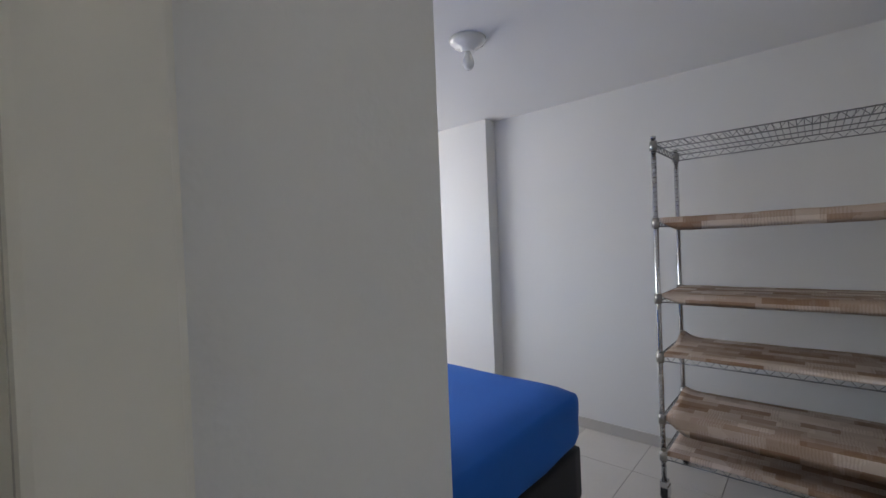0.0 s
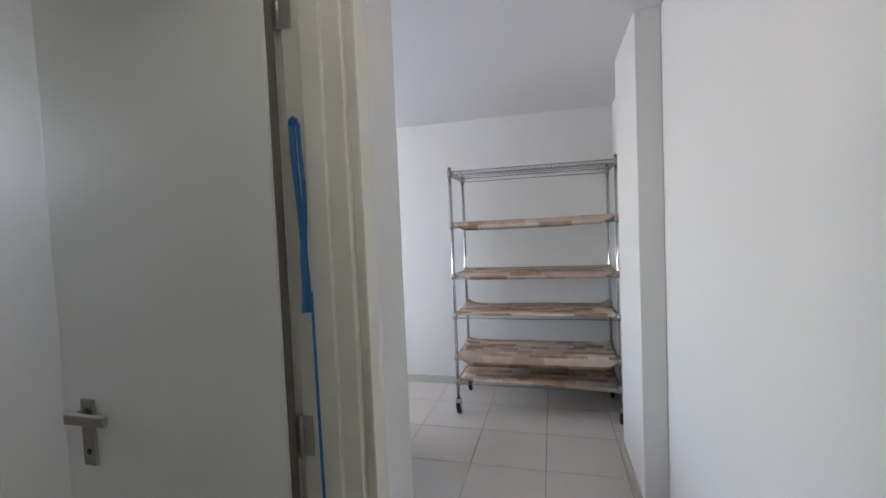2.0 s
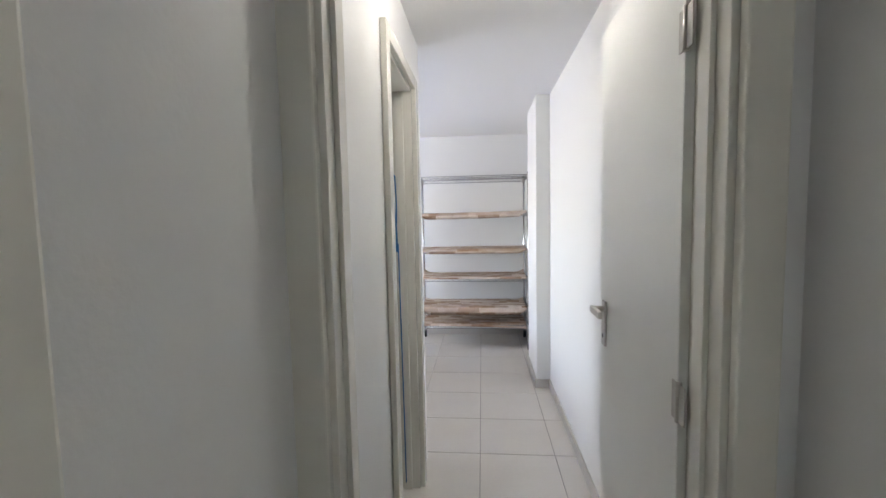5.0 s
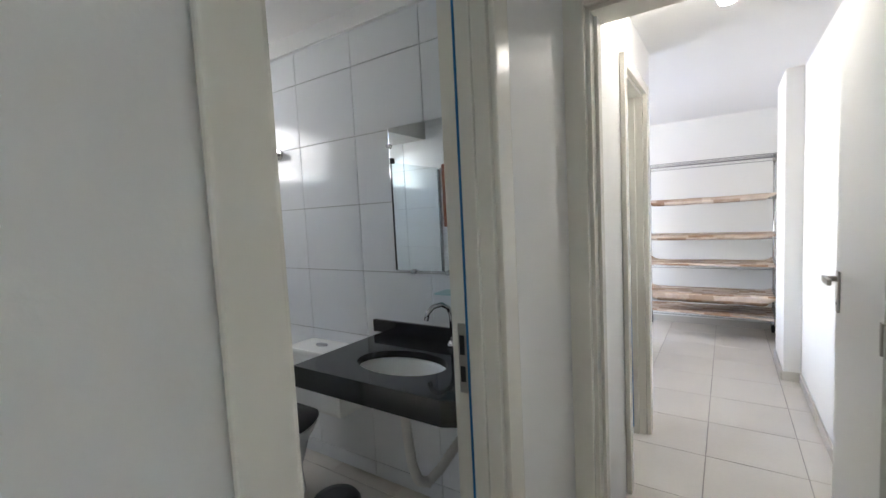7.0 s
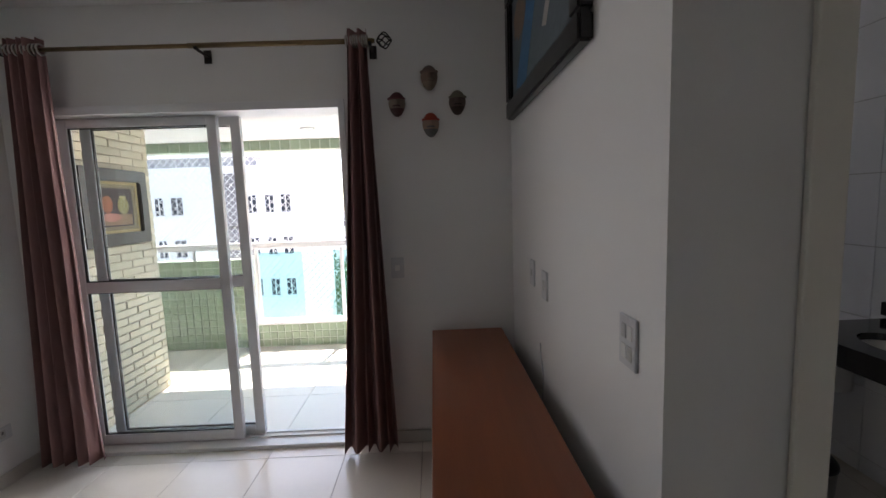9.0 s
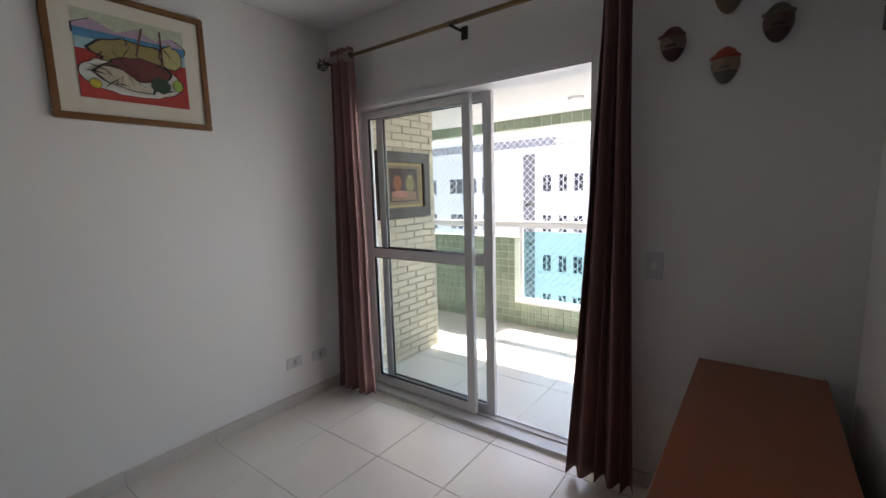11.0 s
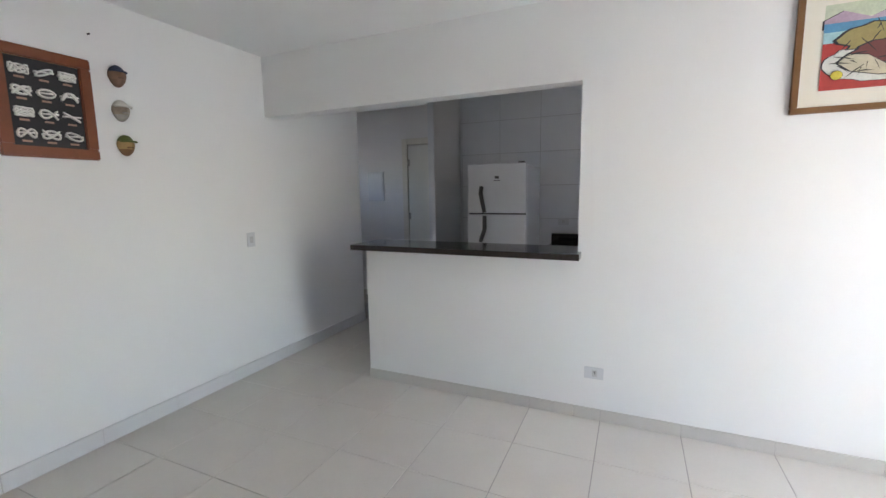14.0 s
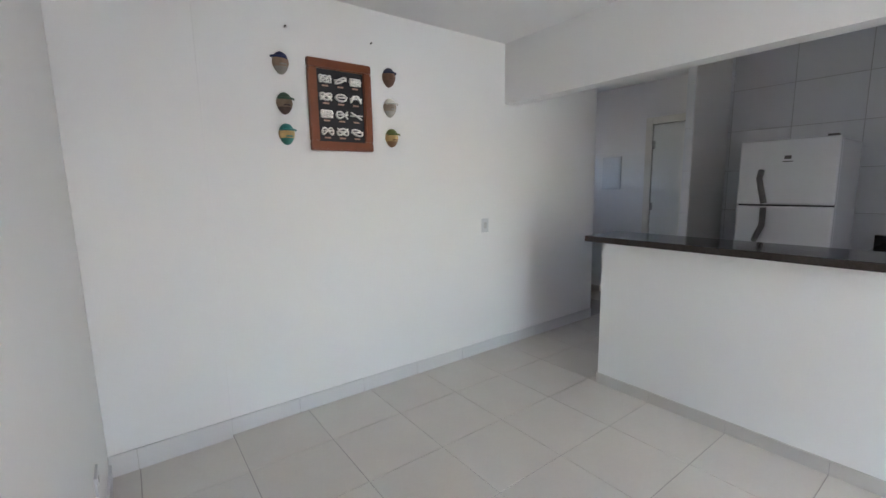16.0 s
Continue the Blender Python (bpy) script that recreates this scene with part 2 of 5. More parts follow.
# ---------------------------------------------------------------- structure
H1, H2 = 2.41, 2.57          # ceilings of the bedroom and of the living room
XW, XB = 0.03, 1.67          # living room's outer wall, hall's bathroom side
YT, YS, XE = -1.825, -4.65, 5.07
WL = "smooth white painted plaster wall"
structure("wall_bedroom_back", boxes((-1.95, 2.8, 4.03, 4.18, -0.1, 2.7)), WALL, WL, "wall")
structure("wall_bedroom_column", boxes((-0.6, -0.03, 3.9, 4.03, 0, H1), bevel=0.004), WALL, WL, "wall")
structure("wall_bedroom_east", boxes((2.612, 2.78, -0.17, 4.03, -0.1, 2.7)), WALL, WL, "wall")
structure("wall_bedroom_pillar", boxes((2.5, 2.611, 2.4, 3.02, 0, H1), bevel=0.004), WALL, "white painted pillar on the bedroom wall", "pillar")
structure("wall_bedroom_window", boxes((-1.95, -1.8, 1.18, 4.03, -0.1, 1.0), (-1.95, -1.8, 1.18, 4.03, 2.1, 2.7), (-1.95, -1.8, 1.18, 1.7, 1.0, 2.1), (-1.95, -1.8, 3.3, 4.03, 1.0, 2.1)), WALL, WL, "wall")
structure("wall_bedroom_south", boxes((-1.8, 1.58, 1.18, 1.312, -0.1, 2.7)), WALL, WL, "wall")
# wall between corridor and the two bathrooms, with two door openings
structure("wall_ensuite", boxes((1.58, 1.71, -0.17, 0.42, -0.1, 2.7), (1.58, 1.71, 1.035, 1.312, -0.1, 2.7), (1.58, 1.71, 0.42, 1.035, 2.1, 2.7)), WALL, WL, "wall")
structure("wall_hall_west", boxes((1.55, XB, YT, -1.49, -0.1, 2.7), (1.55, XB, -0.88, -0.30, -0.1, 2.7), (1.55, XB, -1.49, -0.88, 2.1, 2.7)), WALL, WL, "wall")
structure("wall_bedroom_door", boxes((1.55, 1.73, -0.30, -0.17, -0.1, 2.7), (2.53, 2.78, -0.30, -0.17, -0.1, 2.7), (1.73, 2.53, -0.30, -0.17, 2.1, 2.7)), WALL, WL, "wall")
structure("wall_hall_east", boxes((2.65, 2.78, YT, -0.30, -0.1, 2.7)), WALL, WL, "wall")
structure("wall_bath_north", boxes((-1.0, 1.55, -0.14, -0.04, -0.1, 2.7)), WGROUT, "white glazed tiled bathroom wall", "wall")
structure("wall_bath_west", boxes((-1.15, -1.0, -1.7, 1.18, -0.1, 1.8), (-1.15, -1.0, -1.7, 1.18, 2.25, 2.7), (-1.15, -1.0, -1.7, -1.2, 1.65, 2.25), (-1.15, -1.0, -0.6, 0.2, 1.65, 2.25), (-1.15, -1.0, 0.8, 1.18, 1.65, 2.25)), WTILE, "white tiled wall with small windows", "wall")
structure("wall_tv", boxes((-1.0, 1.55, YT, -1.7, -0.1, 2.7)), WALL, WL, "wall")
structure("wall_living_northeast", boxes((2.78, 5.22, YT, -1.7, -0.1, 2.7)), WALL, WL, "wall")
structure("wall_living_east", boxes((XE, 5.22, -5.95, YT, -0.1, 2.7)), WALL, WL, "wall")
structure("wall_living_pilaster", boxes((5.035, XE, -2.395, YT, 0, H2), bevel=0.003), WALL, WL, "wall")
structure("wall_living_west", boxes((-0.15, XW, -2.76, YT, -0.1, 2.7), (-0.15, XW, YS, -4.45, -0.1, 2.7), (-0.15, XW, -4.45, -2.76, 2.04, 2.7)), WALL, WL, "wall")
structure("wall_living_south", boxes((-0.13, 2.555, YS - 0.13, YS, -0.1, 2.7), (2.555, 5.22, YS - 0.13, YS, 2.095, 2.7)), WALL, WL, "wall")
structure("wall_kitchen_half", boxes((2.555, 4.12, YS - 0.13, YS, -0.1, 1.035)), WALL, "white half wall under the kitchen counter", "wall")
structure("wall_kitchen_back", boxes((1.3, 4.11, -6.72, -6.6, -0.1, 2.7)), WGROUT, "white tiled kitchen wall", "wall")
structure("wall_kitchen_west", boxes((1.3, 1.42, -6.6, YS - 0.13, -0.1, 1.65), (1.3, 1.42, -6.6, YS - 0.13, 2.05, 2.7), (1.3, 1.42, -6.6, -5.45, 1.65, 2.05), (1.3, 1.42, -5.15, YS - 0.13, 1.65, 2.05)), WALL, WL, "wall")
structure("wall_kitchen_end", boxes((4.11, 4.18, -7.0, -5.9, -0.1, 2.7)), WALL, "wall end beside the refrigerator", "wall")
structure("wall_entry_back", boxes((4.02, 6.2, -7.12, -7.0, -0.1, 2.7)), WALL, WL, "wall")
# Small unseen opening in the east wall, added to let skylight into the entry
structure("wall_entry_east", boxes((6.1, 6.22, -7.0, -6.58, -0.1, 2.7), (6.1, 6.22, -6.3, -5.83, -0.1, 2.7), (6.1, 6.22, -6.58, -6.3, -0.1, 1.5), (6.1, 6.22, -6.58, -6.3, 1.92, 2.7), (5.22, 6.1, -5.95, -5.83, -0.1, 2.7)), WALL, WL, "wall")
structure("ceiling_bedroom", boxes((-1.8, 2.63, -0.17, 4.03, H1, H1 + 0.1)), CEIL, "flat white painted ceiling", "ceiling")
structure("ceiling_living", boxes((XW, XE, YS, YT, H2, H2 + 0.12), (XB, 2.65, YT, -0.30, H2, H2 + 0.12)), CEIL, "flat white painted ceiling", "ceiling")
structure("ceiling_bath", boxes((-1.0, 1.55, -1.7, -0.14, 2.5, 2.6), (-1.0, 1.58, -0.04, 1.18, 2.35, 2.4)), CEIL, "white bathroom ceiling", "ceiling")
structure("ceiling_kitchen", boxes((1.42, 5.07, -6.6, YS - 0.13, H2, H2 + 0.12), (4.02, 6.1, -7.0, -6.6, H2, H2 + 0.12), (5.07, 6.1, -6.6, -5.95, H2, H2 + 0.12)), CEIL, "flat white painted ceiling", "ceiling")
FLOOR_BED = structure("floor_bedroom", boxes((-1.8, 2.63, -0.235, 4.03, -0.12, -0.003)), GROUT, "cream tiled bedroom floor with thin grey joints", "floor")
FLOOR_LIV = structure("floor_living", boxes((XW, XE, YS, YT, -0.12, -0.003), (XB, 2.65, YT, -0.235, -0.12, -0.003), (1.42, XE, -6.6, YS, -0.12, -0.003), (4.02, 6.1, -7.0, -6.6, -0.12, -0.003), (XE, 6.1, -6.6, -5.95, -0.12, -0.003)), GROUT, "cream tiled living room floor with thin grey joints", "floor")
structure("floor_bath", boxes((-1.0, 1.67, -1.7, -0.14, -0.12, -0.004), (-1.0, 1.71, -0.04, 1.18, -0.12, -0.004)), TILE, "pale tiled bathroom floor", "floor")
structure("ground", boxes((-400, 60, -300, 300, -16.2, -16)), GROUND, "distant ground far below the balcony", "ground")


# skirting tiles
def skirting(name, rows, material=SKIRT, label="low cream tile skirting"):
    return structure(name, boxes(*rows, bevel=0.002), material, label, "skirting")


def split(a, b, step, first):
    cuts, c = [a], first
    while c < b - 0.02:
        if c > a + 0.02:
            cuts.append(c)
        c += step
    return list(zip(cuts, [*cuts[1:], b]))


def skirt_x(name, x0, x1, y, out, h=0.075, t=0.012, first=None, material=SKIRT):
    y0, y1 = (y - t, y) if out < 0 else (y, y + t)
    holder = structure(name, boxes((x0, x1, min(y, y0 + (0.004 if out < 0 else 0)), max(y, y1 - (0.004 if out > 0 else 0)), 0, h - 0.003)), GROUT, "low cream tile skirting", "skirting")
    for a, b in split(x0, x1, 0.45, x0 if first is None else first):
        part("skirting_tile", box(a + 0.001, b - 0.001, y0, y1, 0, h, 0.002), material, holder)


def skirt_y(name, y0, y1, x, out, h=0.075, t=0.012, first=None, material=SKIRT):
    x0, x1 = (x - t, x) if out < 0 else (x, x + t)
    holder = structure(name, boxes((min(x, x0 + (0.004 if out < 0 else 0)), max(x, x1 - (0.004 if out > 0 else 0)), y0, y1, 0, h - 0.003)), GROUT, "low cream tile skirting", "skirting")
    for a, b in split(y0, y1, 0.45, y0 if first is None else first):
        part("skirting_tile", box(x0, x1, a + 0.001, b - 0.001, 0, h, 0.002), material, holder)


skirt_x("baseboard_bedroom_back", -0.03, 2.63, 4.03, -1)
skirt_y("baseboard_bedroom_east", -0.17, 2.4, 2.612, -1)
skirt_x("baseboard_pillar_front", 2.488, 2.63, 2.4, -1)
skirt_y("baseboard_pillar", 2.4, 3.02, 2.5, -1)
skirt_x("baseboard_south", XW, 2.555, YS, 1, first=0.594)
skirt_x("baseboard_half_wall", 2.555, 4.12, YS, 1, first=2.844)
skirt_y("baseboard_half_wall_end", YS - 0.13, YS, 4.12, 1)
skirt_y("baseboard_east", -5.95, -2.395, XE, -1, h=0.098, material=SKIRT_W)
skirt_y("baseboard_pilaster", -2.395, YT, 5.035, -1, h=0.115, material=SKIRT_W)
skirt_x("baseboard_northeast", 2.65, 5.02, YT, -1, material=SKIRT_W)
skirt_y("baseboard_west_a", -2.76, YT, XW, 1)
skirt_y("baseboard_west_b", YS, -4.45, XW, 1)
skirt_x("baseboard_tv", XW, XB, YT, -1)
skirt_x("baseboard_entry", 5.2, 6.1, -7.0, 1)


# ---------------------------------------------------------------- doors
def door_frame(name, axis, wall0, wall1, a, b, head=2.1, casing=0.07, lip=0.018, film=0):
    """Lining and flat casings round an opening a..b in a wall that lies between wall0 and wall1."""
    t = 0.022
    fr = tagged(new(name), "pale lacquered wooden door frame with flat casings", "door frame", kind="structure")

    def b3(u0, u1, w0, w1, z0, z1):
        return (w0, w1, u0, u1, z0, z1) if axis == "y" else (u0, u1, w0, w1, z0, z1)
    part("lining", boxes(b3(a, a + t, wall0 - 0.002, wall1 + 0.002, 0, head), bevel=0.003), TRIMW, fr)
    part("lining", boxes(b3(b - t, b, wall0 - 0.002, wall1 + 0.002, 0, head), bevel=0.003), TRIMW, fr)
    part("lining", boxes(b3(a + t, b - t, wall0 - 0.002, wall1 + 0.002, head - t, head), bevel=0.003), TRIMW, fr)
    mid = (wall0 + wall1) / 2
    for u0, u1 in ((a + t, a + t + 0.012), (b - t - 0.012, b - t)):
        part("door_stop", boxes(b3(u0, u1, mid - 0.02, mid + 0.025, 0, head - t), bevel=0.002), TRIMW, fr)
    for w0, w1 in ((wall0 - lip, wall0 - 0.002), (wall1 + 0.002, wall1 + lip)):
        part("casing", boxes(b3(a - casing, a + 0.008, w0, w1, 0, head + casing - 0.008), bevel=0.005), TRIMW, fr)
        part("casing", boxes(b3(b - 0.008, b + casing, w0, w1, 0, head + casing - 0.008), bevel=0.005), TRIMW, fr)
        part("casing", boxes(b3(a + 0.008, b - 0.008, w0, w1, head - 0.008, head + casing - 0.008), bevel=0.005), TRIMW, fr)
    return fr


FR_ENS = door_frame("door_frame_1", "y", 1.58, 1.71, 0.42, 1.035, casing=0.055, lip=0.026)
FR_BATH = door_frame("door_frame_2", "y", 1.55, XB, -1.49, -0.88)
FR_BED = door_frame("door_frame_3", "x", -0.30, -0.17, 1.73, 2.53, lip=0.028)
for fr, x0, x1, y0, y1 in ((FR_BATH, 1.592, 1.598, -0.9165, -0.913), (FR_ENS, 1.66, 1.672, 0.455, 0.46), (FR_BED, 1.7375, 1.742, -0.15, -0.1425)):
    part("film_strip", box(x0, x1, y0, y1, 0.0, 2.07), STRAP, fr, "thin blue protective film strip")
strike = part("strike_plate", boxes((1.56, 1.585, -0.905, -0.9, 0.98, 1.16), bevel=0.002), STEEL, FR_BATH, "brushed steel strike plate")
# Black slabs on the plate stand for the shade inside its two holes
part("latch_hole_shade", boxes((1.566, 1.579, -0.9075, -0.9045, 1.08, 1.13), (1.566, 1.579, -0.9075, -0.9045, 1.01, 1.05)), BLACK, FR_BATH)


def hinge(parent, x, y, z, ax):
    bm = tube([(x, y, z - 0.045), (x, y, z + 0.045)], 0.007, 10)
    if ax == "x":
        add_box(bm, x - 0.03, x + 0.03, y - 0.002, y + 0.001, z - 0.043, z + 0.043, 0.001)
    else:
        add_box(bm, x - 0.002, x + 0.001, y - 0.03, y + 0.03, z - 0.043, z + 0.043, 0.001)
    part("hinge", bm, STEEL, parent, "brushed steel butt hinge")


def lever_handle(parent, x, y, z, face, along):
    """Lever with a rectangular back plate; face: outward direction, along: where the lever points."""
    f, a = Vector(face), Vector(along)
    o = Vector((x, y, z))

    def slab(c, ha, hz, hf, bev):
        e = [abs(a[i]) * ha + abs(f[i]) * hf + (hz if i == 2 else 0) for i in range(3)]
        return box(c.x - e[0], c.x + e[0], c.y - e[1], c.y + e[1], c.z - e[2], c.z + e[2], bev)
    part("back_plate", slab(o + f * 0.004 + Vector((0, 0, -0.01)), 0.02, 0.08, 0.004, 0.003), STEEL, parent, "brushed steel back plate")
    p = [o + Vector((0, 0, 0.04)) + f * d for d in (0.004, 0.045)]
    part("spindle", tube(p, 0.011, 14), STEEL, parent)
    part("lever", slab(p[1] + a * 0.048, 0.058, 0.012, 0.007, 0.004), STEEL, parent, "flat brushed steel lever")
    part("keyhole", tube([o + f * 0.006 + Vector((0, 0, -0.055)), o + f * 0.0095 + Vector((0, 0, -0.055))], 0.007, 10), BLACK, parent)


D_BED = thing("door_3", "white lacquered bedroom door, standing open against the wall", "door", at=(2.5, -0.175, 0))
part("leaf", box(2.487, 2.522, -0.175, 0.445, 0.008, 2.075, 0.003), DOORW, D_BED)
lever_handle(D_BED, 2.487, 0.385, 1.075, (-1, 0, 0), (0, -1, 0))
for z in (0.25, 1.03, 1.83):
    hinge(D_BED, 2.485, -0.183, z, "y")
D_ENS = thing("door_1", "white lacquered bathroom door, standing open into the ensuite", "door", at=(1.57, 0.97, 0))
part("leaf", box(0.95, 1.562, 0.975, 1.01, 0.008, 2.075, 0.003), DOORW, D_ENS)
part("leaf_edge", box(1.562, 1.5655, 0.984, 1.008, 0.01, 2.072), RAWEDGE, D_ENS, "raw grey-brown door edge")
lever_handle(D_ENS, 1.03, 0.978, 1.0, (0, -1, 0), (1, 0, 0))
for z in (0.25, 1.01, 1.9):
    hinge(D_ENS, 1.575, 1.009, z, "x")
D_BATH = thing("door_2", "white lacquered bathroom door, standing open inwards", "door", at=(1.545, -1.47, 0))
part("leaf", box(0.97, 1.54, -1.5, -1.465, 0.008, 2.075, 0.003), DOORW, D_BATH)
lever_handle(D_BATH, 1.03, -1.465, 1.0, (0, 1, 0), (1, 0, 0))
D_ENT = thing("door_4", "closed white entrance door at the end of the corridor", "door", at=(4.66, -7.0, 0))
part("leaf", box(4.28, 5.0, -6.998, -6.965, 0.005, 2.07, 0.003), DOORW, D_ENT)
for n_, r_ in (("casing", (5.005, 5.085, -6.998, -6.955, 0, 2.16)), ("casing", (4.185, 4.275, -6.998, -6.955, 0, 2.16)), ("casing", (4.275, 5.005, -6.998, -6.955, 2.08, 2.16))):
    part(n_, box(*r_, 0.004), TRIMW, D_ENT)
for z in (1.15, 1.85):
    hinge(D_ENT, 5.0, -6.96, z, "x")
part("peephole", tube([(4.62, -6.966, 1.55), (4.62, -6.955, 1.55)], 0.012, 12), BLACK, D_ENT)
solo("breaker_panel", boxes((5.4, 5.65, -7.0, -6.985, 1.35, 1.75), (5.42, 5.63, -6.985, -6.98, 1.37, 1.73), bevel=0.003), PLASTIC, "flat white breaker panel cover on the entry wall", "electric panel")

# looped blue strap on the ensuite hinge side
strap = thing("blue_strap", "folded blue cloth strap hanging on the door jamb", "strap", at=(1.61, 0.995, 1.3))


def ribbon(pts, thick=0.003):
    """A flat cloth band from (x, width, height) rows, a little proud of the jamb."""
    bm, rows_s = bmesh.new(), []
    for k, (x, w, z) in enumerate(pts):
        d = 0.003 + 0.0015 * math.sin(k * 0.35)
        rows_s.append([bm.verts.new(p) for p in ((x - w / 2, 0.966 - d, z), (x + w / 2, 0.969 - d, z), (x + w / 2, 0.969 - d + thick, z), (x - w / 2, 0.966 - d + thick, z))])
    for a, b in zip(rows_s, rows_s[1:]):
        for k in range(4):
            bm.faces.new((a[k], a[(k + 1) % 4], b[(k + 1) % 4], b[k])).smooth = True
    bm.faces.new(rows_s[0])
    bm.faces.new(list(reversed(rows_s[-1])))
    return bm


us = [k / 20 for k in range(21)]
part("loop_strand", ribbon([(1.603 + 0.011 * u ** 1.6, 0.013 - 0.004 * u, 1.66 - 0.235 * u) for u in us]), STRAP, strap)
part("loop_strand", ribbon([(1.617 + 0.004 * math.sin(u * 2.6), 0.006, 1.655 - 0.23 * u) for u in us]), STRAP, strap)
part("loop_top", tube([(1.601, 0.962, 1.65), (1.604, 0.961, 1.661), (1.61, 0.961, 1.665), (1.616, 0.962, 1.66), (1.618, 0.963, 1.648)], 0.0042, 8), STRAP, strap)
part("tail", ribbon([(1.616 - 0.002 * u, 0.011 + 0.009 * u, 1.43 - 0.152 * u) for u in us]), STRAP, strap)
part("film_edge", tube([(1.625, 0.968, 1.32), (1.628, 0.97, 0.8), (1.631, 0.97, 0.4), (1.632, 0.97, 0.05)], 0.0032, 8), STRAP, strap)
for ob in strap.children:
    ob.data.transform(Matrix.Translation((0.008, 0.017, 0)))


# ---------------------------------------------------------------- bedroom things
def patchwork():
    """Printed cardboard: blocks of several browns, some of them striped or lettered."""
    m = bpy.data.materials.new("patchwork_cardboard")
    m.use_nodes = True
    n, l = m.node_tree.nodes, m.node_tree.links
    b = n["Principled BSDF"]
    b.inputs["Roughness"].default_value = 0.65
    co = n.new("ShaderNodeTexCoord")
    vo = n.new("ShaderNodeTexVoronoi")
    vo.distance, vo.inputs["Scale"].default_value = "CHEBYCHEV", 13.0
    l.new(co.outputs["Object"], vo.inputs["Vector"])
    ramp = n.new("ShaderNodeValToRGB")
    ramp.color_ramp.interpolation = "CONSTANT"
    cols = ((0, (0.38, 0.25, 0.16)), (0.2, (0.56, 0.46, 0.38)), (0.42, (0.27, 0.15, 0.08)), (0.6, (0.42, 0.3, 0.2)), (0.8, (0.64, 0.54, 0.46)))
    while len(ramp.color_ramp.elements) < len(cols):
        ramp.color_ramp.elements.new(0.5)
    for e, (p, c) in zip(ramp.color_ramp.elements, cols):
        e.position, e.color = p, (*c, 1)
    sep = n.new("ShaderNodeSeparateColor")
    l.new(vo.outputs["Color"], sep.inputs[0])
    l.new(sep.outputs[0], ramp.inputs[0])
    wave = n.new("ShaderNodeTexWave")
    wave.inputs["Scale"].default_value, wave.inputs["Distortion"].default_value, wave.inputs["Detail"].default_value = 27, 5.0, 4
    l.new(co.outputs["Object"], wave.inputs["Vector"])
    gate = n.new("ShaderNodeMath")
    gate.operation, gate.inputs[1].default_value = "GREATER_THAN", 0.55
    l.new(sep.outputs[1], gate.inputs[0])
    edge = n.new("ShaderNodeMath")
    edge.operation, edge.inputs[1].default_value = "GREATER_THAN", 0.55
    l.new(wave.outputs["Fac"], edge.inputs[0])
    both = n.new("ShaderNodeMath")
    both.operation = "MULTIPLY"
    l.new(gate.outputs[0], both.inputs[0])
    l.new(edge.outputs[0], both.inputs[1])
    dim = n.new("ShaderNodeMath")
    dim.operation, dim.inputs[1].default_value = "MULTIPLY", 0.22
    l.new(both.outputs[0], dim.inputs[0])
    mix = n.new("ShaderNodeMix")
    mix.data_type = "RGBA"
    mix.inputs[7].default_value = (0.24, 0.12, 0.06, 1)
    l.new(dim.outputs[0], mix.inputs[0])
    xyz, flow, up = n.new("ShaderNodeSeparateXYZ"), n.new("ShaderNodeCombineXYZ"), n.new("ShaderNodeMath")
    l.new(co.outputs["Object"], xyz.inputs[0])
    l.new(xyz.outputs["Y"], up.inputs[0])
    l.new(xyz.outputs["Z"], up.inputs[1])
    l.new(xyz.outputs["X"], flow.inputs[0])
    l.new(up.outputs[0], flow.inputs[1])
    blocks = n.new("ShaderNodeTexBrick")
    blocks.offset, blocks.squash, blocks.squash_frequency = 0.37, 1.6, 3
    for nm, v in (("Scale", 1.0), ("Mortar Size", 0.0), ("Brick Width", 0.14), ("Row Height", 0.055)):
        blocks.inputs[nm].default_value = v
    blocks.inputs["Color1"].default_value, blocks.inputs["Color2"].default_value = (0.74, 0.63, 0.54, 1), (0.24, 0.12, 0.055, 1)
    l.new(flow.outputs[0], blocks.inputs["Vector"])
    soft = n.new("ShaderNodeMix")
    soft.data_type, soft.inputs[0].default_value = "RGBA", 0.8
    l.new(ramp.outputs[0], soft.inputs[6])
    l.new(blocks.outputs["Color"], soft.inputs[7])
    l.new(soft.outputs[2], mix.inputs[6])
    l.new(mix.outputs[2], b.inputs["Base Color"])
    return m


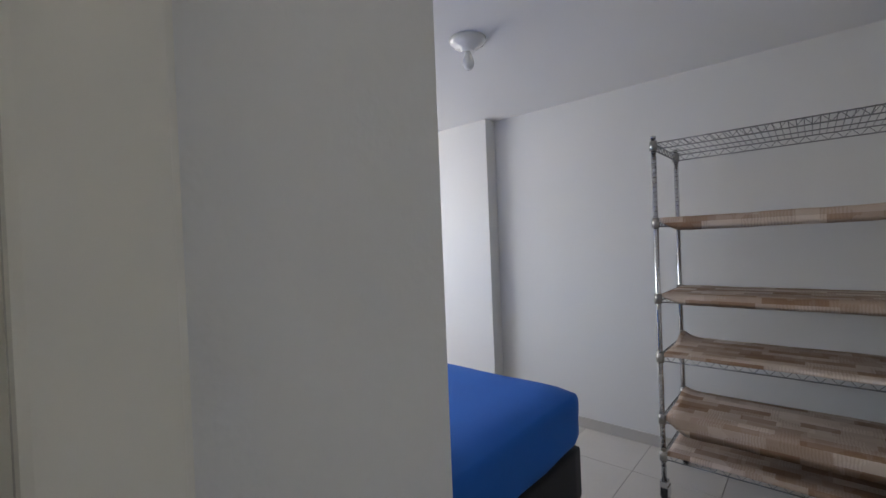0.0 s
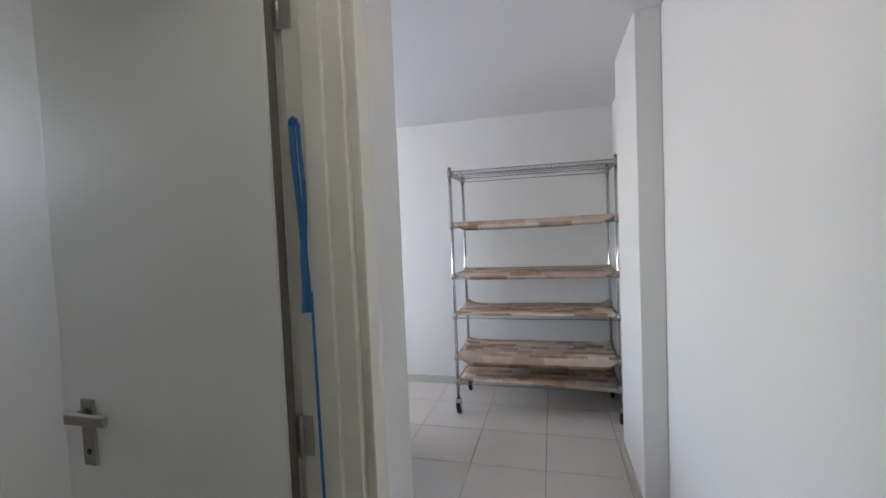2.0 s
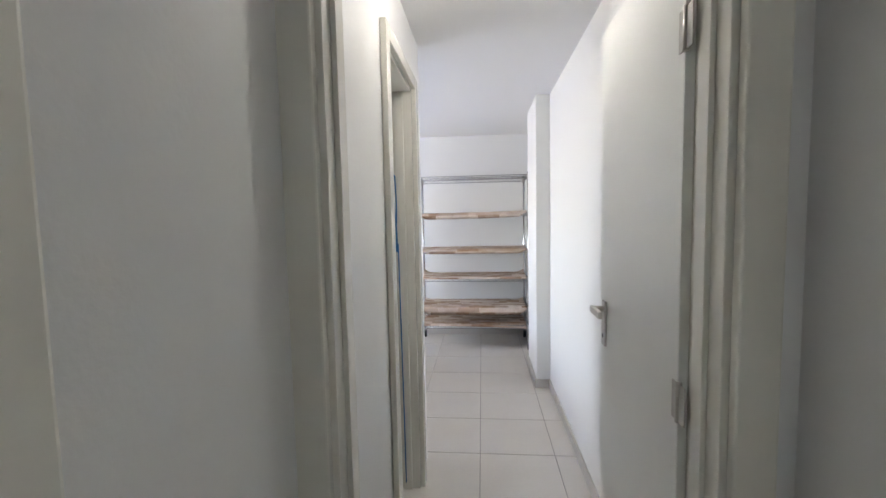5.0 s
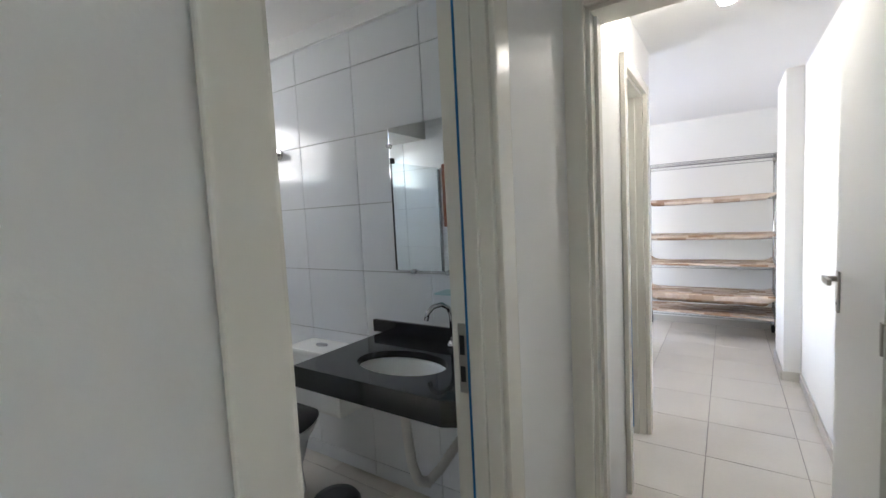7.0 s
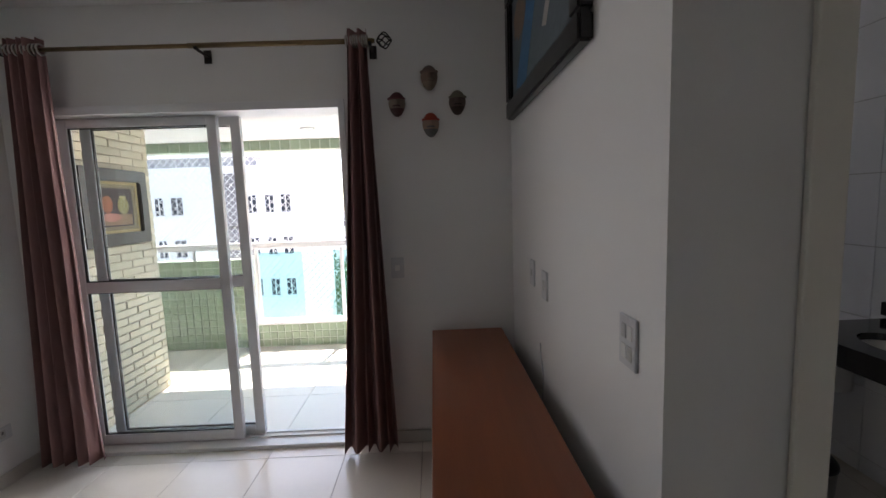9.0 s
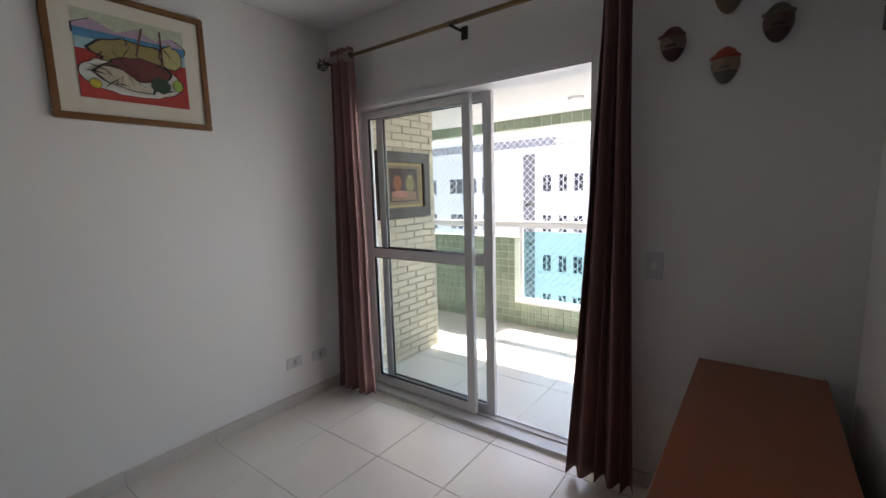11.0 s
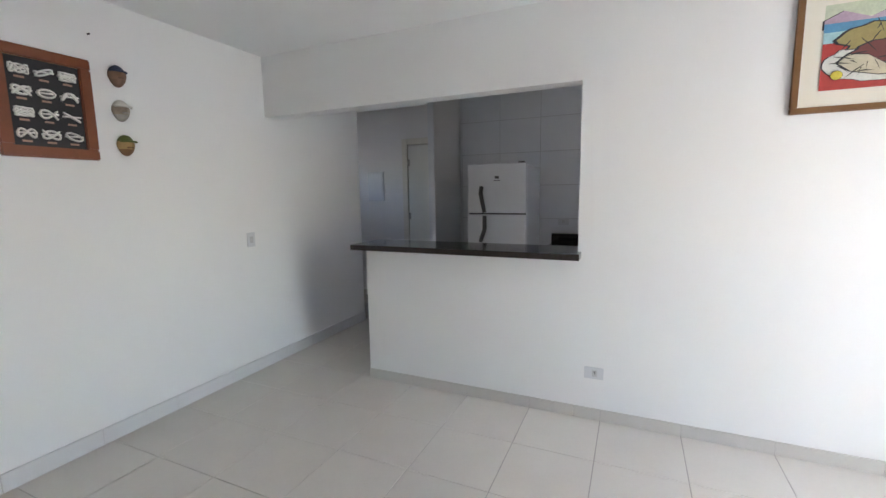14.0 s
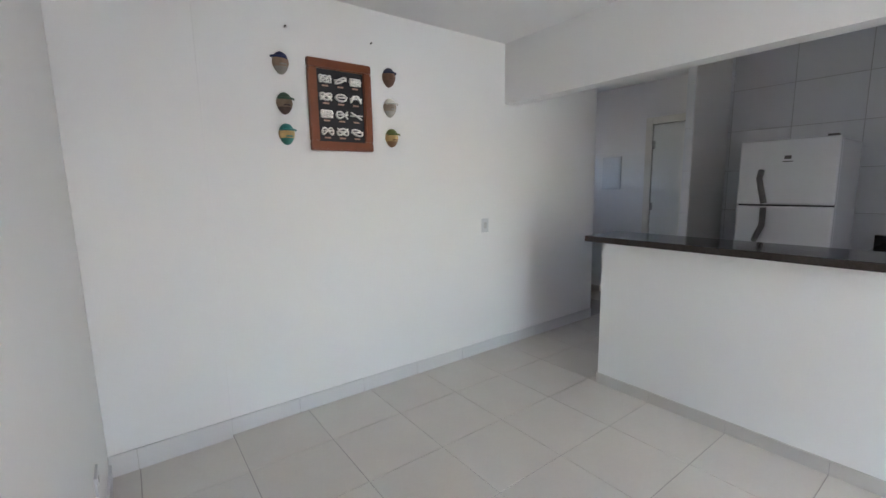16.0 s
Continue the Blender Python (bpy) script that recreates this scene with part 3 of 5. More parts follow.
PATCH = patchwork()
SX0, SX1, SY0, SY1 = 1.362, 2.545, 3.39, 3.87
LEVELS = (1.875, 1.48, 1.09, 0.785, 0.465, 0.272)
rack = thing("wire_shelf_rack", "chrome wire shelving rack on black wheeled casters", "shelf rack", at=((SX0 + SX1) / 2, (SY0 + SY1) / 2, 0))
for px in (SX0, SX1):
    for py in (SY0, SY1):
        bm = tube([(px, py, 0.13), (px, py, 1.9)], 0.0125, 14)
        add_tube(bm, [(px, py, 1.9), (px, py, 1.912)], 0.0135, 14)
        z = 0.2
        while z < 1.88:
            add_tube(bm, [(px, py, z), (px, py, z + 0.003)], 0.0131, 14)
            z += 0.025
        part("post", bm, CHROME, rack)
        cs = part("caster", boxes((px - 0.018, px + 0.018, py - 0.02, py + 0.03, 0.095, 0.13), (px - 0.021, px - 0.016, py - 0.012, py + 0.045, 0.04, 0.1), (px + 0.016, px + 0.021, py - 0.012, py + 0.045, 0.04, 0.1), bevel=0.003), CHROME, rack, "chrome caster fork")
        wheel = lathe([(0.012, -0.014), (0.036, -0.014), (0.043, -0.009), (0.043, 0.009), (0.036, 0.014), (0.012, 0.014)], 20)
        bmesh.ops.transform(wheel, matrix=pose(px, py + 0.022, 0.0435, 0, 90, 0), verts=wheel.verts)
        part("wheel", wheel, BLACK, rack, "black rubber wheel")
for z in LEVELS:
    bm = bmesh.new()
    for dz in (0.0, -0.032):
        for a, b in (((SX0, SY0), (SX1, SY0)), ((SX0, SY1), (SX1, SY1)), ((SX0, SY0), (SX0, SY1)), ((SX1, SY0), (SX1, SY1))):
            add_tube(bm, [(*a, z + dz), (*b, z + dz)], 0.0032, 6)
    for y in (SY0, SY1):
        k = 40
        add_tube(bm, [(SX0 + 0.02 + (SX1 - SX0 - 0.04) * i / k, y, z - (0.032 if i % 2 else 0)) for i in range(k + 1)], 0.0022, 5)
    for x in (SX0, SX1):
        k = 14
        add_tube(bm, [(x, SY0 + 0.02 + (SY1 - SY0 - 0.04) * i / k, z - (0.032 if i % 2 else 0)) for i in range(k + 1)], 0.0022, 5)
    k = 44
    for i in range(1, k):
        x = SX0 + (SX1 - SX0) * i / k
        add_tube(bm, [(x, SY0, z + 0.003), (x, SY1, z + 0.003)], 0.0018, 5)
    for y in (SY0 + 0.16, SY0 + 0.32):
        add_tube(bm, [(SX0, y, z - 0.003), (SX1, y, z - 0.003)], 0.003, 6)
    part("wire_shelf", bm, WIRE, rack, "chrome wire grid shelf with zigzag edge")
    for px in (SX0, SX1):
        for py in (SY0, SY1):
            part("collar", tube([(px, py, z - 0.038), (px, py, z + 0.012)], 0.019, 14, radii=[0.0195, 0.0175]), STEEL, rack)


def sheet(z, flap, lift=0.0, sag=0.0, dy=0.0, x0=SX0 + 0.02, x1=SX1 - 0.02):
    """A cardboard sheet on a shelf: flat, bent over the front edge, with curled back corners."""
    bm = bmesh.new()
    nx, rows = 40, []
    prof = [(SY1 - 0.02, 0.0), (SY1 - 0.12, 0.0), (SY1 - 0.25, 0.0), (SY0 + 0.1, 0.0), (SY0 - 0.006 - dy, 0.001), (SY0 - 0.012 - dy, -0.012)]
    if flap > 0.015:
        prof += [(SY0 - 0.014 - dy, -flap * 0.6), (SY0 - 0.01 - dy, -flap)]
    for t in (0.0, 0.004):
        layer = []
        for i in range(nx + 1):
            u = i / nx
            x = x0 + (x1 - x0) * u
            col = []
            for j, (y, dz) in enumerate(prof):
                wob = 0.004 * noise.noise((x * 5, y * 5 + z * 9, 0)) + 0.003 * noise.noise((x * 17, y * 9, z))
                end = max(0, abs(u - 0.5) * 2 - 0.86) / 0.14
                cut = 1 - 0.75 * end if j >= 6 else 1
                d = dz * cut + (lift * end * end if j < 2 else 0) - (sag * u ** 3 if j >= 4 else 0)
                col.append(bm.verts.new((x + 0.004 * noise.noise((y * 8, z, j)), y, z + 0.0065 + t + d + wob * 0.7)))
            layer.append(col)
        rows.append(layer)
    n_ = len(prof)
    for lay_ in rows:
        for a, b in zip(lay_, lay_[1:]):
            for j in range(n_ - 1):
                bm.faces.new((a[j], b[j], b[j + 1], a[j + 1])).smooth = True
    lo, hi = rows
    for i in range(nx):
        for j in (0, n_ - 1):
            bm.faces.new((lo[i][j], lo[i + 1][j], hi[i + 1][j], hi[i][j]))
    for i in (0, nx):
        for j in range(n_ - 1):
            bm.faces.new((lo[i][j], lo[i][j + 1], hi[i][j + 1], hi[i][j]))
    return bm


for z, flap, lift, sag, lab in ((LEVELS[1], 0.062, 0.0, -0.012, "printed brown cardboard sheet folded over a shelf edge"), (LEVELS[2], 0.045, 0.0, 0, "creased patchwork cardboard sheet covering a wire shelf"), (LEVELS[3], 0.0, 0.035, 0.0, "patchwork cardboard liner with curled back corners"), (LEVELS[4], 0.085, 0.02, 0.0, "thick patchwork cardboard liner with a folded front flap"), (LEVELS[5], 0.0, 0.0, 0.03, "brown patchwork cardboard liner sagging at one corner")):
    solo("cardboard_sheet", sheet(z, flap, lift, sag), PATCH, lab, "cardboard", "cardboard shelf liners")

bed = thing("bed", "box bed with a royal blue fitted sheet", "bed", at=(0.1, 2.28, 0))


def soft_slab(x0, x1, y0, y1, z0, z1, r, wob):
    bm = box(x0, x1, y0, y1, z0, z1)
    bmesh.ops.subdivide_edges(bm, edges=bm.edges[:], cuts=14, use_grid_fill=True)
    for v in bm.verts:
        c = Vector((min(max(v.co.x, x0 + r), x1 - r), min(max(v.co.y, y0 + r), y1 - r), min(max(v.co.z, z0 + r), z1 - r)))
        d = v.co - c
        if d.length > 1e-6:
            v.co = c + d.normalized() * min(d.length, r)
        v.co += Vector((noise.noise(v.co * 6), noise.noise(v.co * 6 + Vector((9, 0, 0))), noise.noise(v.co * 5))) * wob
    for f in bm.faces:
        f.smooth = True
    return bm


part("mattress", soft_slab(-0.9, 1.12, 1.58, 2.98, 0.4, 0.69, 0.07, 0.008), BLUE, bed, "royal blue fitted sheet")
part("base", soft_slab(-0.88, 1.11, 1.6, 2.97, 0.14, 0.41, 0.03, 0.003), BEDBASE, bed, "charcoal fabric box base")
for x in (-0.8, 1.02):
    for y in (1.66, 2.91):
        part("leg", lathe([(0.018, 0), (0.028, 0.13), (0.03, 0.15)], 14, (x, y, 0)), BLACK, bed)
lamp = thing("ceiling_lamp_holder", "white porcelain lamp holder with an unlit opal bulb", "ceiling light", at=(0.7, 2.72, H1))
part("holder", lathe([(0.034, -0.062), (0.038, -0.04), (0.064, -0.035), (0.075, -0.024), (0.088, -0.018), (0.092, 0)], 32, (0.7, 2.72, H1)), PORC, lamp)
part("bulb", lathe([(0.004, -0.148), (0.016, -0.145), (0.026, -0.132), (0.029, -0.117), (0.024, -0.094), (0.014, -0.072), (0.013, -0.058)], 24, (0.7, 2.72, H1)), BULB, lamp, "opal bulb")
lamp2 = thing("ceiling_lamp_holder", "lit opal bulb in a white ceiling holder in the bedroom passage", "ceiling light", at=(2.13, 0.36, H1))
part("holder", lathe([(0.04, -0.06), (0.06, -0.04), (0.09, -0.02), (0.095, 0)], 28, (2.13, 0.36, H1)), PORC, lamp2)
part("bulb", lathe([(0.006, -0.18), (0.03, -0.17), (0.042, -0.14), (0.035, -0.1), (0.018, -0.07), (0.016, -0.055)], 24, (2.13, 0.36, H1)), LIT, lamp2, "lit opal bulb")


# ---------------------------------------------------------------- bathroom things
van = thing("bathroom_vanity", "black granite washbasin counter fixed to the tiled wall", "washbasin", at=(1.05, -0.45, 0.8))
CX, CY, RX, RY = 1.01, -0.482, 0.213, 0.135
outer = [(0.615, -0.715), (1.36, -0.715), (1.545, -0.62), (1.545, -0.142), (0.615, -0.142)]


def ray_out(a):
    d = Vector((math.cos(a), math.sin(a)))
    best = 9
    for p, q in zip(outer, outer[1:] + outer[:1]):
        p, q = Vector(p) - Vector((CX, CY)), Vector(q) - Vector((CX, CY))
        e = q - p
        den = d.x * e.y - d.y * e.x
        if abs(den) > 1e-9:
            t = (p.x * e.y - p.y * e.x) / den
            s = (p.x * d.y - p.y * d.x) / den
            if t > 0 and -1e-6 <= s <= 1 + 1e-6:
                best = min(best, t)
    return (CX + d.x * best, CY + d.y * best)


angles = sorted([k * math.tau / 64 for k in range(64)] + [math.atan2(y - CY, x - CX) % math.tau for x, y in outer])
bm = bmesh.new()
loops = []
for a in angles:
    o = ray_out(a)
    i = (CX + RX * math.cos(a), CY + RY * math.sin(a))
    loops.append([bm.verts.new((*i, 0.81)), bm.verts.new((*i, 0.84)), bm.verts.new((*o, 0.84)), bm.verts.new((*o, 0.75)), bm.verts.new((CX + (o[0] - CX) * 0.96, CY + (o[1] - CY) * 0.96, 0.75)), bm.verts.new((CX + (o[0] - CX) * 0.96, CY + (o[1] - CY) * 0.96, 0.81))])
for a, b in zip(loops, loops[1:] + loops[:1]):
    for k in range(6):
        bm.faces.new((a[k], a[(k + 1) % 6], b[(k + 1) % 6], b[k]))
part("countertop", bm, GRANITE, van, "polished black granite top with a deep front edge")
part("backsplash", box(0.56, 1.545, -0.165, -0.142, 0.841, 0.905, 0.003), GRANITE, van)
part("basin", lathe([(0.02, 0.68), (0.1, 0.685), (0.17, 0.72), (0.205, 0.78), (0.218, 0.812), (0.226, 0.812), (0.21, 0.77), (0.17, 0.7), (0.1, 0.67), (0.02, 0.665)], 40, (CX, CY, 0), 1.0, 0.64), PORC, van, "white oval porcelain basin")
fa = thing("faucet", "chrome swan-neck basin faucet on the counter", "faucet", at=(1.09, -0.2, 0.84))
part("spout", tube([(1.09, -0.21, 0.84), (1.09, -0.21, 0.98), (1.085, -0.225, 1.02), (1.07, -0.255, 1.04), (1.05, -0.295, 1.035), (1.037, -0.32, 1.01), (1.033, -0.325, 0.98)], 0.011, 12), CHROME, fa)
part("base", lathe([(0.026, 0), (0.026, 0.008), (0.016, 0.03)], 18, (1.09, -0.21, 0.84)), CHROME, fa)
part("tap_handle", boxes((1.09, 1.15, -0.216, -0.204, 0.9, 0.915), bevel=0.004), CHROME, fa)
hose_pts = [(1.0, -0.46, 0.67), (0.995, -0.46, 0.58), (1.0, -0.455, 0.48), (1.01, -0.45, 0.38), (1.03, -0.44, 0.31), (1.05, -0.4, 0.285), (1.075, -0.34, 0.32), (1.1, -0.26, 0.38), (1.12, -0.17, 0.43)]
pipe_pts = []
for a, b in zip(hose_pts, hose_pts[1:]):
    pipe_pts += [Vector(a).lerp(Vector(b), k / 9) for k in range(9)]
solo("drain_pipe", tube(pipe_pts, 0.02, 12, radii=[0.023 if i % 2 else 0.0185 for i in range(len(pipe_pts))]), PIPE, "white corrugated drain hose under the basin", "drain pipe")
solo("drain_collar", lathe([(0.04, 0), (0.042, 0.02), (0.03, 0.03)], 20, (1.0, -0.46, 0.655)), PORC, "white drain collar under the basin", "drain fitting")
solo("water_hose", tube([(1.08, -0.28, 0.72), (1.1, -0.28, 0.64), (1.16, -0.27, 0.6), (1.24, -0.22, 0.61), (1.3, -0.16, 0.66)], 0.007, 8), STEEL, "thin braided water hose under the basin", "hose")
gs = thing("glass_shelf", "small green-edged glass shelf under the mirror", "shelf", at=(1.2, -0.19, 1.085))
part("glass_plate", box(1.03, 1.4, -0.25, -0.149, 1.081, 1.089, 0.002), AQUA, gs)
for x in (1.1, 1.33):
    part("bracket", box(x - 0.01, x + 0.01, -0.18, -0.149, 1.07, 1.1, 0.003), CHROME, gs, "chrome shelf bracket")
mir = thing("bathroom_mirror", "frameless rectangular mirror held by chrome clips", "mirror", at=(0.9, -0.14, 1.5))
part("mirror_glass", box(0.734, 1.12, -0.158, -0.152, 1.172, 1.878, 0.0015), MIRROR, mir)
for x, z in ((0.735, 1.79), (0.85, 1.168), (1.05, 1.168)):
    part("clip", tube([(x, -0.152, z), (x, -0.17, z)], 0.012, 12), CHROME, mir, "round chrome mirror clip")
toi = thing("toilet", "white close-coupled toilet with a push-button cistern", "toilet", at=(0.25, -0.4, 0))
part("cistern", box(0.06, 0.46, -0.345, -0.155, 0.4, 0.715, 0.025), PORC, toi)
part("cistern_lid", box(0.05, 0.47, -0.355, -0.15, 0.715, 0.745, 0.01), PORC, toi)
part("push_button", lathe([(0.03, 0.745), (0.03, 0.752), (0.026, 0.755)], 20, (0.24, -0.25, 0), 1.4, 0.8), CHROME, toi)
part("bowl", lathe([(0.1, 0), (0.12, 0.02), (0.11, 0.15), (0.15, 0.3), (0.19, 0.38), (0.19, 0.4)], 32, (0.19, -0.56, 0), 1.0, 1.25), PORC, toi)
part("seat_lid", lathe([(0.195, 0.402), (0.2, 0.41), (0.195, 0.425), (0.1, 0.43)], 32, (0.19, -0.56, 0), 1.0, 1.25), BLACK, toi, "black seat lid")
bn = thing("waste_bin", "small round bin with a black lid", "waste bin", at=(0.78, -0.68, 0))
part("body", lathe([(0.085, 0), (0.1, 0.26)], 24, (0.78, -0.68, 0)), STEEL, bn)
part("lid", lathe([(0.104, 0.26), (0.104, 0.275), (0.09, 0.295), (0.05, 0.305)], 24, (0.78, -0.68, 0)), BLACK, bn, "domed black lid")
sh = thing("shower_screen", "black-framed clear glass shower screen", "shower screen", at=(-0.12, -0.9, 0))
part("post", box(-0.014, 0.014, -1.03, -1.0, 0.0, 1.85, 0.003), BLACK, sh)
part("wall_channel", box(-0.012, 0.012, -1.69, -1.67, 0.0, 1.85, 0.003), CHROME, sh)
part("corner_cap", box(-0.03, 0.03, -1.05, -0.98, 1.85, 1.89, 0.006), BLACK, sh)
gp = part("pane", box(-0.004, 0.004, -1.67, -1.03, 0.03, 1.86), PANE, sh)
gp.visible_shadow = False
va = thing("shower_pipe", "short chrome pipe with a round wall flange on the tiles", "shower pipe", at=(-0.15, -0.15, 1.855))
part("flange", tube([(-0.15, -0.148, 1.855), (-0.15, -0.162, 1.855)], 0.034, 20), CHROME, va)
part("pipe", tube([(-0.15, -0.15, 1.855), (-0.15, -0.2, 1.855), (-0.17, -0.225, 1.852), (-0.35, -0.24, 1.845)], 0.014, 14), CHROME, va)
part("collar", tube([(-0.17, -0.225, 1.852), (-0.25, -0.232, 1.849)], 0.022, 14), CHROME, va)
solo("towel_hook", tube([(-0.45, -0.14, 1.15), (-0.45, -0.19, 1.15), (-0.4, -0.2, 1.16)], 0.01, 10), CHROME, "small chrome towel hook", "hook")


# ---------------------------------------------------------------- living room: sliding door and curtains
sd = tagged(new("sliding_door"), "white aluminium sliding balcony door standing half open", "sliding door", kind="structure")
YA, YB, ZT = -4.45, -2.76, 2.04
for n_, r_ in (("frame", (-0.14, 0.045, YA, YA + 0.035, 0.0, ZT)), ("frame", (-0.14, 0.045, YB - 0.035, YB, 0.0, ZT)), ("frame", (-0.14, 0.045, YA + 0.035, YB - 0.035, ZT - 0.045, ZT)), ("track", (-0.14, 0.045, YA + 0.035, YB - 0.035, -0.002, 0.022))):
    part(n_, box(*r_, 0.003), ALU, sd)
part("track_rib", boxes((-0.103, -0.097, YA + 0.035, YB - 0.035, 0.022, 0.032), (-0.053, -0.047, YA + 0.035, YB - 0.035, 0.022, 0.032)), ALU, sd)


def panel(x, y0, y1, stile):
    z0, z1 = 0.03, ZT - 0.05
    p = part("door_panel", box(x - 0.018, x + 0.018, y0, y0 + stile, z0, z1, 0.003), ALU, sd, "white aluminium glazed panel")
    for r_ in ((x - 0.018, x + 0.018, y1 - stile, y1, z0, z1), (x - 0.018, x + 0.018, y0 + stile, y1 - stile, z0, z0 + 0.06), (x - 0.018, x + 0.018, y0 + stile, y1 - stile, z1 - 0.05, z1), (x - 0.018, x + 0.018, y0 + stile, y1 - stile, 0.98, 1.045)):
        part("rail", box(*r_, 0.003), ALU, p)
    for a, b in ((z0 + 0.06, 0.98), (1.045, z1 - 0.05)):
        g = part("pane", box(x - 0.003, x + 0.003, y0 + stile, y1 - stile, a, b), PANE, p, "clear glass pane")
        g.visible_shadow = False
        part("gasket", boxes((x - 0.008, x + 0.008, y0 + stile, y1 - stile, a, a + 0.006), (x - 0.008, x + 0.008, y0 + stile, y0 + stile + 0.005, a, b), (x - 0.008, x + 0.008, y0 + stile, y1 - stile, b - 0.005, b)), BLACK, p)


panel(-0.05, YA + 0.036, -3.513, 0.055)
panel(-0.1, -4.325, -3.4, 0.057)


def curtain(label, yc0, yc1, top0, top1, folds, seed):
    c = thing("curtain", label, "curtain", "pair of curtains", at=(0.15, (yc0 + yc1) / 2, 0))
    bm = bmesh.new()
    n_, rows, zt, zb = 120, [], 2.36, 0.035
    for side in (0, 1):
        lay_ = []
        for k in range(25):
            v = k / 24
            z = zt + (zb - zt) * v
            e = v ** 1.2
            a0, a1 = top0 + (yc0 - top0) * e, top1 + (yc1 - top1) * e
            row = []
            for i in range(n_ + 1):
                u = i / n_
                ph = u * folds * math.tau + 0.5 * math.sin(u * 7 + seed) + 0.35 * noise.noise((u * 5, v * 2, seed))
                amp = 0.027 + 0.014 * v
                row.append(bm.verts.new((0.15 + amp * math.sin(ph) + side * 0.0025 + 0.01 * noise.noise((u * 3, v * 3, seed + 4)), a0 + (a1 - a0) * u + 0.012 * math.cos(ph * 0.5 + v), z + 0.006 * noise.noise((u * 6, 1, seed)) * (k == 24))))
            lay_.append(row)
        rows.append(lay_)
    for lay_ in rows:
        for a, b in zip(lay_, lay_[1:]):
            for i in range(n_):
                bm.faces.new((a[i], a[i + 1], b[i + 1], b[i])).smooth = True
    for k in (0, 24):
        for i in range(n_):
            bm.faces.new((rows[0][k][i], rows[0][k][i + 1], rows[1][k][i + 1], rows[1][k][i]))
    for i in (0, n_):
        for k in range(24):
            bm.faces.new((rows[0][k][i], rows[0][k + 1][i], rows[1][k + 1][i], rows[1][k][i]))
    part("cloth", bm, CURTAIN, c)
    for i in range(folds * 2):
        y = top0 + (top1 - top0) * (i + 0.25) / (folds * 2)
        ring = [(0.15 + 0.027 * math.cos(a), y, 2.305 + 0.027 * math.sin(a)) for a in [k * math.tau / 20 for k in range(20)]]
        part("eyelet", tube(ring, 0.005, 8, True), STEEL, c, "metal eyelet ring")


curtain("floor-length brown eyelet curtain gathered beside the wall switch", -2.85, -2.53, -2.71, -2.59, 5, 1.0)
curtain("floor-length brown eyelet curtain gathered in the room corner", -4.56, -4.23, -4.47, -4.27, 5, 5.0)
rod = thing("curtain_rod", "antique brass curtain rod with wire cage finials", "curtain rod", at=(0.15, -3.5, 2.305))
part("rod", tube([(0.15, -4.52, 2.305), (0.15, -3.5, 2.305), (0.15, -2.56, 2.305)], 0.011, 14), BRONZE, rod)
part("rod", tube([(0.15, -3.53, 2.305), (0.15, -2.57, 2.305)], 0.0135, 14), BRONZE, rod)
for y in (-4.5, -3.49, -2.585):
    part("bracket", boxes((XW, 0.16, y - 0.007, y + 0.007, 2.283, 2.293), (XW, XW + 0.008, y - 0.02, y + 0.02, 2.25, 2.32), (0.138, 0.162, y - 0.009, y + 0.009, 2.285, 2.3), bevel=0.002), IRON, rod)
for y, s in ((-2.56, 1), (-4.52, -1)):
    bm = bmesh.new()
    for k in range(6):
        a = k * math.tau / 6
        add_tube(bm, [(0.15 + 0.04 * math.sin(t * math.pi) * math.cos(a + t * 2), y + s * (0.01 + 0.08 * t), 2.305 + 0.04 * math.sin(t * math.pi) * math.sin(a + t * 2)) for t in [i / 10 for i in range(11)]], 0.0035, 6)
    part("finial", bm, IRON, rod, "twisted black wire cage finial")

# sideboard under the wall picture
sb = thing("sideboard", "long narrow brown wood sideboard standing along the wall", "sideboard", at=(0.83, -2.1, 0))
part("top", box(0.055, 1.6, -2.315, -1.905, 0.672, 0.7, 0.002), WOODB, sb)
for x in (0.06, 1.565):
    part("side_panel", box(x, x + 0.03, -2.3, -1.91, 0.06, 0.671, 0.002), WOODB, sb)
for k in range(3):
    part("door", box(0.093 + k * 0.491, 0.58 + k * 0.491, -2.302, -2.284, 0.11, 0.668, 0.002), WOODB, sb)
part("plinth", box(0.1, 1.56, -2.28, -1.92, 0.0, 0.1, 0.002), WOODB, sb)


# ---------------------------------------------------------------- pictures
def wall_axes(face):
    """Right and up as seen by someone who faces the wall, and the way out of the wall."""
    out = Vector(face)
    return Vector((0, 0, 1)).cross(out), Vector((0, 0, 1)), out


def flat(pts, o, r, u, out, depth, thick=0.0008):
    """A thin raised shape from (across, up) points on a picture."""
    bm = bmesh.new()
    a = [bm.verts.new(o + r * x + u * y + out * depth) for x, y in pts]
    b = [bm.verts.new(o + r * x + u * y + out * (depth + thick)) for x, y in pts]
    bm.faces.new(b)
    bm.faces.new(list(reversed(a)))
    for k in range(len(pts)):
        bm.faces.new((a[k], a[(k + 1) % len(pts)], b[(k + 1) % len(pts)], b[k]))
    return bm


def oval(cx, cy, rx, ry, n_=28, jag=0.0, seed=0):
    return [(cx + rx * (1 + jag * noise.noise((k * 0.9, seed, 0))) * math.cos(k * math.tau / n_), cy + ry * (1 + jag * noise.noise((k * 0.9, seed, 5))) * math.sin(k * math.tau / n_)) for k in range(n_)]


